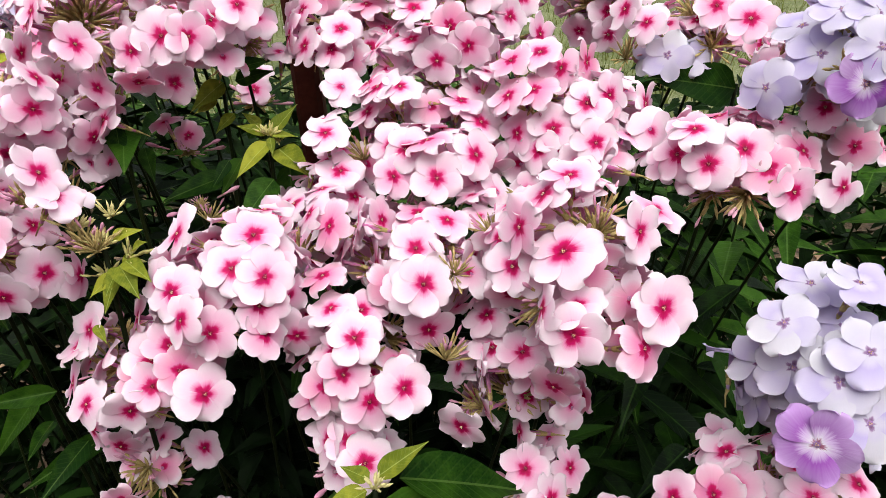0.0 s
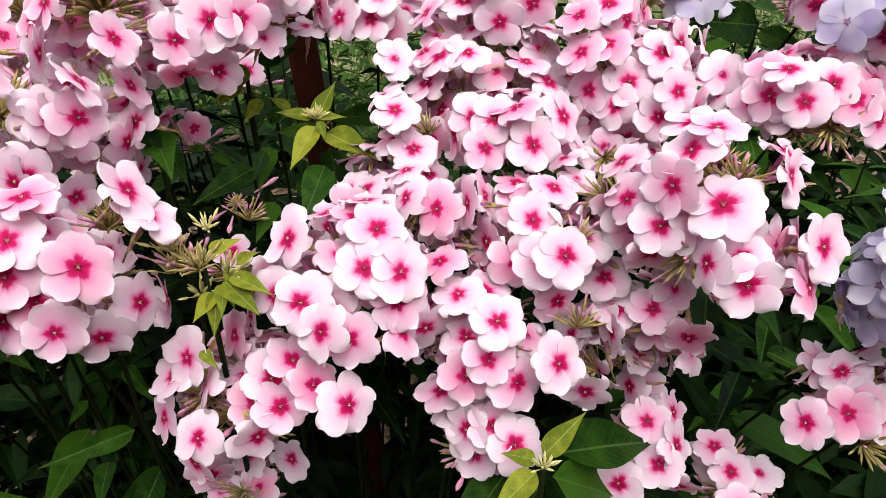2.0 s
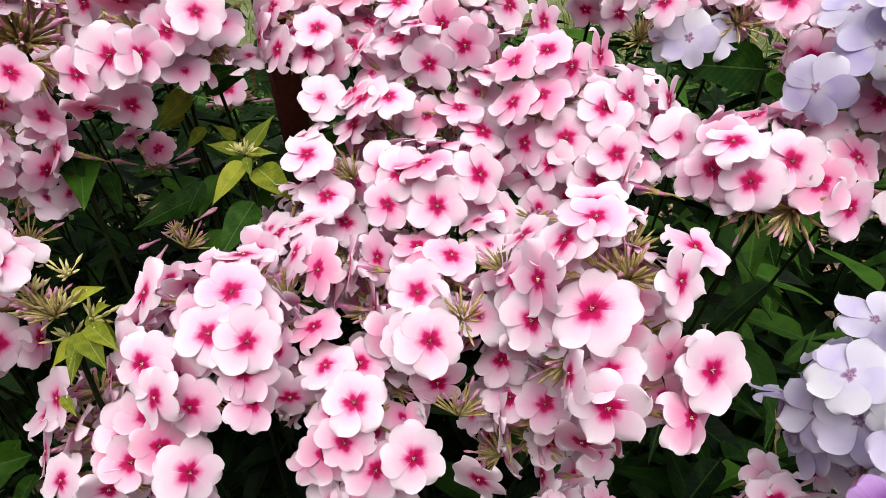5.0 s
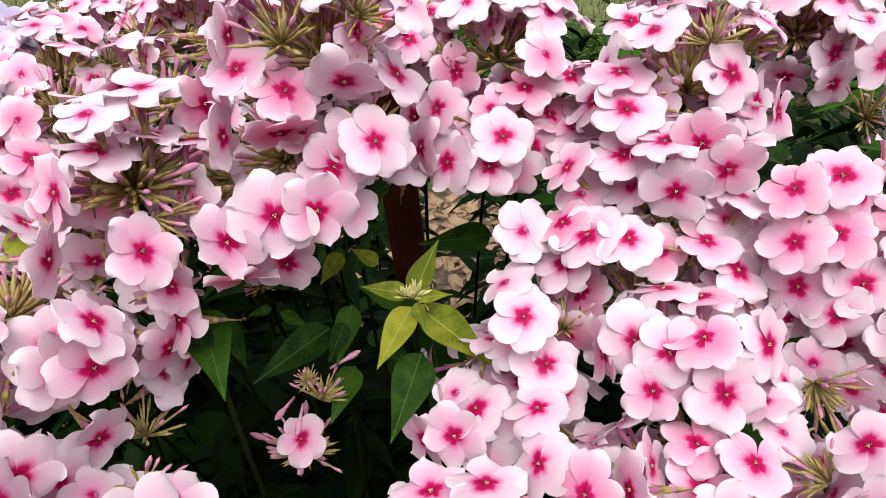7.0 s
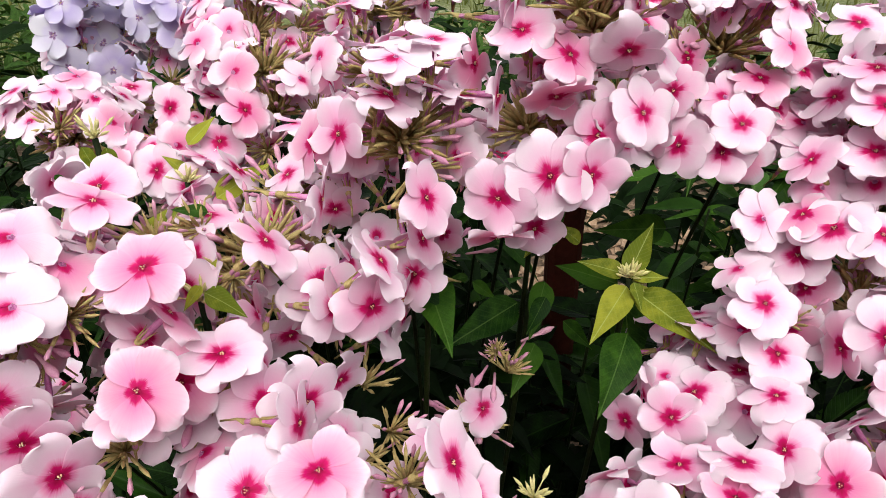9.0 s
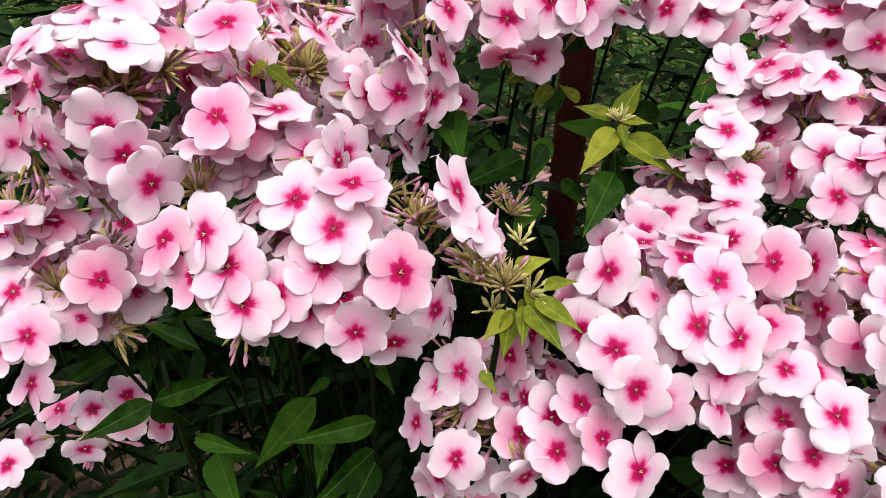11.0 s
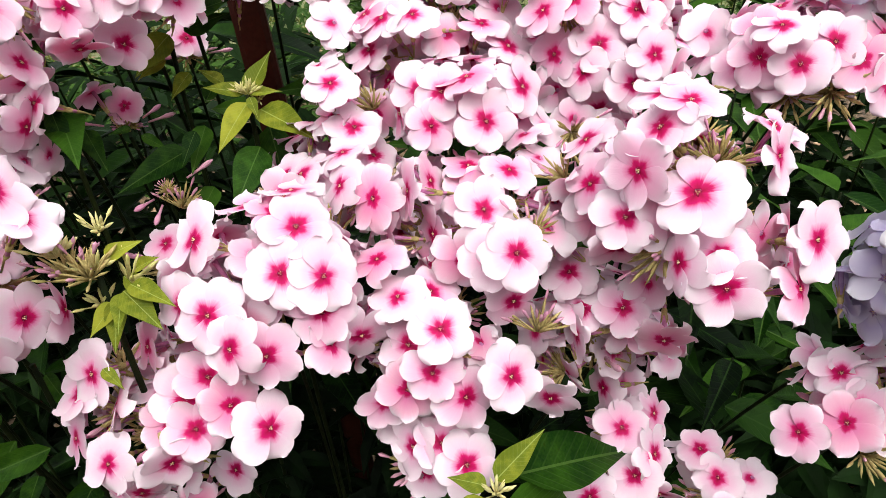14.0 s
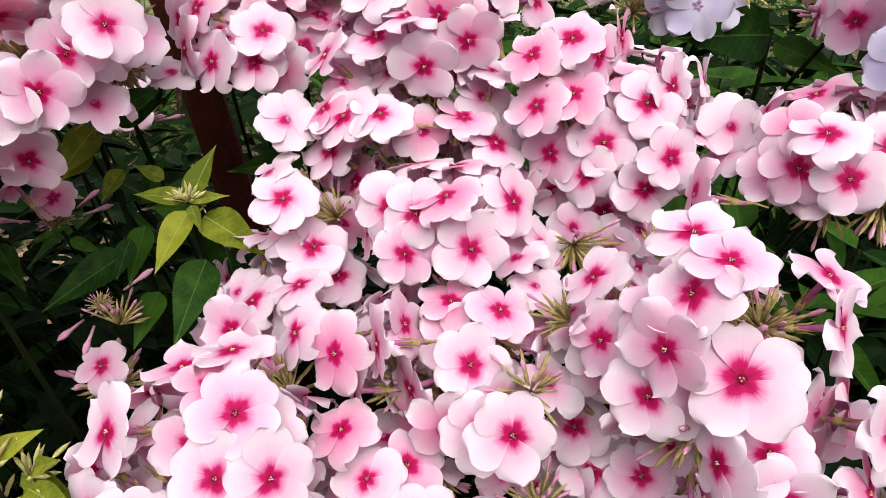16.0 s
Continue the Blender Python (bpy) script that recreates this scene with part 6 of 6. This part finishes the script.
shoot((-0.144, 0.463, 0.965), (-0.144, 0.543, 0.000), [
    ((-0.137, 0.463, 0.972), (-0.146, 0.436, 0.957), (0.058, -0.594, 0.803), False),
    ((-0.150, 0.463, 0.958), (-0.188, 0.436, 0.951), (0.116, -0.577, 0.809), False),
    ((-0.201, 0.430, 1.004), (-0.186, 0.388, 0.995), (0.202, -0.300, 0.930), False),
    ((-0.139, 0.472, 1.001), (-0.145, 0.459, 1.000), (0.062, -0.660, 0.749), False),
    ((-0.131, 0.449, 1.039), (-0.108, 0.464, 1.044), (0.010, -0.713, 0.701), False),
    ((-0.136, 0.482, 0.980), (-0.124, 0.494, 0.996), (0.031, -0.665, 0.746), False),
    ((-0.177, 0.461, 0.976), (-0.189, 0.457, 0.976), (0.150, -0.612, 0.777), False),
    ((-0.139, 0.457, 0.935), (-0.153, 0.430, 0.924), (0.063, -0.542, 0.838), False),
], "leafy phlox stem with broad green leaves", FRESHES, False)
shoot((-0.024, 0.235, 0.897), (-0.014, 0.335, 0.000), [
    ((-0.023, 0.239, 0.901), (0.000, 0.248, 0.916), (-0.213, -0.367, 0.906), True),
    ((-0.027, 0.238, 0.900), (-0.042, 0.244, 0.903), (-0.177, -0.365, 0.914), True),
    ((-0.028, 0.234, 0.897), (-0.054, 0.223, 0.886), (-0.166, -0.344, 0.924), True),
    ((-0.013, 0.244, 0.895), (0.062, 0.271, 0.863), (-0.346, -0.498, 0.795), False),
    ((-0.019, 0.234, 0.891), (0.031, 0.246, 0.850), (-0.316, -0.473, 0.822), False),
    ((-0.016, 0.235, 0.858), (-0.016, 0.216, 0.843), (-0.268, -0.440, 0.857), False),
    ((-0.027, 0.272, 0.857), (-0.078, 0.229, 0.844), (-0.189, -0.488, 0.852), False),
    ((-0.023, 0.242, 0.874), (-0.046, 0.230, 0.842), (-0.233, -0.469, 0.852), False),
], "leafy phlox shoot with yellow-green buds and long dark leaves", LONG, True)
shoot((-0.167, 0.311, 0.981), (-0.177, 0.411, 0.000), [
    ((-0.158, 0.305, 0.974), (-0.144, 0.288, 0.968), (0.02, -0.50, 0.86), True),
    ((-0.155, 0.306, 0.976), (-0.137, 0.291, 0.974), (0.02, -0.50, 0.86), True),
    ((-0.159, 0.305, 0.973), (-0.160, 0.289, 0.966), (0.02, -0.50, 0.86), True),
    ((-0.152, 0.309, 0.981), (-0.141, 0.302, 0.990), (0.02, -0.50, 0.86), True),
    ((-0.159, 0.314, 0.975), (-0.144, 0.308, 0.962), (0.014, -0.512, 0.859), True),
    ((-0.164, 0.309, 0.966), (-0.175, 0.299, 0.959), (0.045, -0.500, 0.865), True),
    ((-0.163, 0.310, 0.967), (-0.166, 0.295, 0.951), (0.037, -0.495, 0.868), True),
    ((-0.164, 0.315, 0.984), (-0.150, 0.317, 0.990), (0.025, -0.536, 0.844), True),
    ((-0.159, 0.316, 0.968), (-0.156, 0.305, 0.958), (0.025, -0.505, 0.863), True),
    ((-0.174, 0.299, 0.941), (-0.166, 0.291, 0.936), (0.045, -0.467, 0.883), True),
], "phlox shoot with unopened cream buds and yellow-green bracts", FRESHES, True, sprays=((-12, 0, 8, 0.62), (10, 2, -8, 0.6), (-4, 4, -20, 0.55), (-14, 4, -6, 0.5), (4, 6, 14, 0.45)))
shoot((0.201, 0.465, 1.036), (0.181, 0.565, 0.000), [
    ((0.200, 0.464, 1.033), (0.140, 0.446, 1.045), (-0.301, -0.805, 0.512), False),
    ((0.202, 0.462, 1.029), (0.222, 0.428, 1.022), (-0.365, -0.767, 0.527), False),
], "leafy phlox stem with long dark green leaves", FRESHES, False)
shoot((-0.146, 0.469, 1.022), (-0.126, 0.569, 0.000), [
    ((-0.146, 0.470, 1.024), (-0.165, 0.451, 1.011), (0.116, -0.583, 0.804), True),
    ((-0.138, 0.471, 1.025), (-0.113, 0.476, 1.033), (0.100, -0.837, 0.538), False),
    ((-0.139, 0.464, 1.004), (-0.151, 0.453, 0.995), (0.099, -0.568, 0.817), True),
    ((-0.150, 0.465, 1.012), (-0.167, 0.460, 1.006), (0.118, -0.575, 0.809), True),
    ((-0.122, 0.464, 0.996), (-0.134, 0.466, 1.006), (0.074, -0.574, 0.815), True),
    ((-0.140, 0.443, 0.978), (-0.149, 0.430, 0.965), (0.138, -0.755, 0.642), False),
    ((-0.196, 0.444, 0.985), (-0.187, 0.428, 0.968), (0.230, -0.743, 0.629), False),
    ((-0.212, 0.445, 1.038), (-0.201, 0.441, 1.028), (0.274, -0.798, 0.537), False),
    ((-0.054, 0.529, 0.964), (-0.098, 0.519, 0.968), (-0.001, -0.796, 0.605), False),
    ((-0.174, 0.466, 0.969), (-0.160, 0.464, 0.959), (0.171, -0.756, 0.632), False),
    ((-0.124, 0.464, 0.945), (-0.106, 0.458, 0.930), (0.071, -0.737, 0.673), False),
], "leafy phlox stem with green and yellow-green leaves", FRESHES, False)
shoot((-0.197, 0.419, 1.009), (-0.197, 0.569, 0.000), [
    ((-0.200, 0.418, 1.007), (-0.193, 0.401, 0.989), (0.260, -0.748, 0.611), False),
], "leafy phlox stem with a single broad green leaf", FRESHES, False)
shoot((-0.322, 0.496, 1.008), (-0.322, 0.616, 0.000), [
    ((-0.325, 0.515, 1.020), (-0.312, 0.527, 1.032), (0.192, -0.493, 0.848), True),
    ((-0.323, 0.503, 1.009), (-0.335, 0.504, 1.020), (0.209, -0.467, 0.859), True),
    ((-0.306, 0.489, 1.003), (-0.280, 0.506, 1.016), (0.158, -0.471, 0.868), True),
    ((-0.296, 0.443, 1.021), (-0.327, 0.428, 1.022), (0.212, -0.427, 0.879), True),
    ((-0.283, 0.409, 1.044), (-0.296, 0.406, 1.047), (0.286, -0.621, 0.729), False),
], "leafy phlox shoot with yellow-green leaves and slender green buds", FRESHES, True)
shoot((-0.274, 0.363, 1.037), (-0.274, 0.483, 0.000), [
    ((-0.271, 0.359, 1.044), (-0.257, 0.358, 1.036), (0.167, -0.378, 0.910), True),
    ((-0.272, 0.360, 1.046), (-0.277, 0.353, 1.041), (0.192, -0.376, 0.906), True),
    ((-0.278, 0.379, 1.033), (-0.275, 0.386, 1.039), (0.181, -0.401, 0.898), True),
], "leafy phlox shoot with yellow-green leaves and slender green buds", FRESHES, True)
shoot((-0.343, 0.457, 1.051), (-0.343, 0.577, 0.000), [
    ((-0.344, 0.446, 1.052), (-0.338, 0.443, 1.040), (0.267, -0.446, 0.855), True),
    ((-0.336, 0.450, 1.050), (-0.332, 0.445, 1.037), (0.253, -0.449, 0.857), True),
    ((-0.353, 0.436, 1.044), (-0.347, 0.435, 1.037), (0.398, -0.608, 0.686), False),
], "leafy phlox shoot with yellow-green leaves and slender green buds", FRESHES, True)
shoot((-0.226, 0.352, 0.905), (-0.20, 0.45, 0.0), [
    ((-0.221, 0.324, 0.875), (-0.263, 0.304, 0.877), OUT, False),
    ((-0.262, 0.371, 0.837), (-0.301, 0.352, 0.788), OUT, False),
    ((-0.226, 0.368, 0.798), (-0.261, 0.320, 0.794), OUT, False),
    ((-0.231, 0.369, 0.883), (-0.214, 0.343, 0.876), OUT, False),
    ((-0.248, 0.348, 0.879), (-0.262, 0.344, 0.866), OUT, False),
    ((-0.253, 0.359, 0.819), (-0.253, 0.324, 0.822), OUT, False),
    ((-0.223, 0.344, 0.817), (-0.237, 0.302, 0.808), OUT, False),
    ((-0.211, 0.299, 0.808), (-0.230, 0.267, 0.812), OUT, False),
    ((-0.204, 0.386, 0.877), (-0.220, 0.381, 0.870), OUT, False),
], "leafy phlox stem with long dark green leaves", LONG, False)
shoot((-0.338, 0.350, 0.880), (-0.35, 0.46, 0.0), [
    ((-0.344, 0.341, 0.857), (-0.373, 0.315, 0.853), OUT, False),
    ((-0.344, 0.344, 0.855), (-0.310, 0.368, 0.853), OUT, False),
    ((-0.341, 0.342, 0.858), (-0.339, 0.368, 0.803), OUT, False),
    ((-0.333, 0.357, 0.810), (-0.297, 0.348, 0.810), OUT, False),
    ((-0.337, 0.392, 0.752), (-0.304, 0.329, 0.771), OUT, False),
    ((-0.310, 0.381, 0.907), (-0.338, 0.359, 0.895), OUT, False),
    ((-0.377, 0.381, 0.855), (-0.399, 0.346, 0.856), OUT, False),
    ((-0.320, 0.425, 0.876), (-0.292, 0.393, 0.870), OUT, False),
], "leafy phlox stem with long dark green leaves", LONG, False)


# ---- the leafy plants that fill the bed ----
def bush(x, y, top, rnd):
    base = Vector((x + rnd.uniform(-0.03, 0.03), y + rnd.uniform(-0.02, 0.06), 0))
    t = thing("leafy_phlox", base, "leafy green phlox plant without flowers in the bed", "plant", "leafy plants of the bed")
    end = Vector((x, y, top))
    pts = bezier(base, base + Vector((0, 0, top * 0.5)), end - Vector((0, 0, 0.25)), end, 16)
    part("stem", stem_mesh([p - base for p in pts], 0.0018, 0.0011), t, Matrix.Translation(base))
    # plants at the right rear take the lit copy of the leaf colour
    leafy(t, pts, top - 0.20, top, 0.05, 0.085, rnd, LONG if x > 0.08 and y > 0.45 else SHADED_LEAVES)


def bare(x, y):
    """The open strip behind the stake, where the mulch shows."""
    return y > 0.5 and abs(x - (-0.116 + 0.11 * (y - 0.184))) < 0.012 + 0.03 * y


BUSH = random.Random(21)
for row_y in range(7):
    for col in range(13):
        x = -0.66 + col * 0.105 + BUSH.uniform(-0.035, 0.035)
        y = 0.37 + row_y * 0.075 + BUSH.uniform(-0.03, 0.03)
        if bare(x, y) or -0.70 < x < 0.06 and y < 0.62 or -0.27 < x < 0.0 and y < 0.68 or abs(x + 0.09) < 0.07 and 0.46 < y < 0.62:
            continue
        top = 0.78 + 0.12 * min(1, (y - 0.3) / 0.5) + BUSH.uniform(-0.06, 0.05)
        if x > 0.1 and y > 0.4:
            top += 0.05
        if BUSH.random() < (0.9 if y > 0.5 else 0.4):
            bush(x, y, top, BUSH)
# three plants added to hide the stake's foot
bush(-0.090, 0.520, 0.90, BUSH)
bush(-0.060, 0.535, 0.84, BUSH)
bush(-0.120, 0.545, 0.86, BUSH)


def foliage(name, count, xs, ys, zs, size, seed, label, hollow=True, bed=True, mat=None):
    """A thicket of small pointed leaves, folded along the midrib."""
    rnd = random.Random(seed)
    verts, faces = [], []
    for k in range(count):
        x, y = rnd.uniform(*xs), rnd.uniform(*ys)
        if bed and (bare(x, y) or ((x - 0.03) / 1.2) ** 2 + ((y - 0.80) / 0.68) ** 2 > rnd.uniform(0.75, 1.05)):
            continue
        z = zs[0] + (zs[1] - zs[0]) * rnd.random() ** 0.7
        if not bed:
            x, y = x + rnd.gauss(0, 0.3), y + rnd.gauss(0, 0.12)
            z *= max(0.12, 1 - ((y - 2.75) / 0.7) ** 2) * (0.75 + 0.25 * math.sin(3.1 * x + 1.0))
        if hollow and -0.80 < x < 0.10 and y < 0.74 and z > 0.28:
            continue
        a, e, s = rnd.uniform(0, 6.3), rnd.uniform(-0.7, 0.5), size * rnd.uniform(0.6, 1.2)
        d = Vector((math.cos(a) * math.cos(e), math.sin(a) * math.cos(e), math.sin(e)))
        w = Vector((-math.sin(a), math.cos(a), rnd.uniform(-0.5, 0.5))) * s * 0.15
        n = d.cross(w).normalized() * s * 0.05
        o = Vector((x, y, z))
        i = len(verts)
        verts += [o, o + d * s * 0.3 + w * 0.9 + n, o + d * s * 0.3, o + d * s * 0.3 - w * 0.9 + n,
                  o + d * s * 0.62 + w * 0.8 + n * 0.5, o + d * s * 0.65 - n, o + d * s * 0.62 - w * 0.8 + n * 0.5, o + d * s - n * 3]
        faces += [(i, i + 1, i + 2), (i, i + 2, i + 3), (i + 1, i + 4, i + 5, i + 2), (i + 2, i + 5, i + 6, i + 3), (i + 4, i + 7, i + 5), (i + 5, i + 7, i + 6)]
    me = bpy.data.meshes.new(name)
    me.from_pydata([tuple(v) for v in verts], [], faces)
    me.materials.append(mat or SHADED_THICKET)
    tagged(new(name, me), label, "foliage", kind="stuff")


# the shade in and behind the bed is put into this near-black green
SHADED_THICKET = plain("shaded_thicket_leaf", (0.001, 0.004, 0.0007), (0.006, 0.020, 0.002), 9, 0.7, 0.10)
foliage("undergrowth", 10500, (-1.15, 1.2), (0.34, 0.95), (0.15, 0.66), 0.085, 4, "dense phlox leaves low in the bed, their green darkened for shade")
# added leaf mass that stands in for the darkness round the stake's foot
foliage("stake_thicket", 900, (-0.24, 0.06), (0.50, 0.575), (0.30, 0.85), 0.06, 11, "near-black leaves added to darken the foot of the stake", False)
WEED = plain("weed_leaf", (0.008, 0.026, 0.004), (0.05, 0.105, 0.016), 9, 0.6, 0.15)
foliage("rear_weeds", 7000, (-2.4, 2.0), (2.3, 3.2), (0.0, 0.50), 0.085, 8, "low green weeds between the mulched bed and the grass", False, False, WEED)
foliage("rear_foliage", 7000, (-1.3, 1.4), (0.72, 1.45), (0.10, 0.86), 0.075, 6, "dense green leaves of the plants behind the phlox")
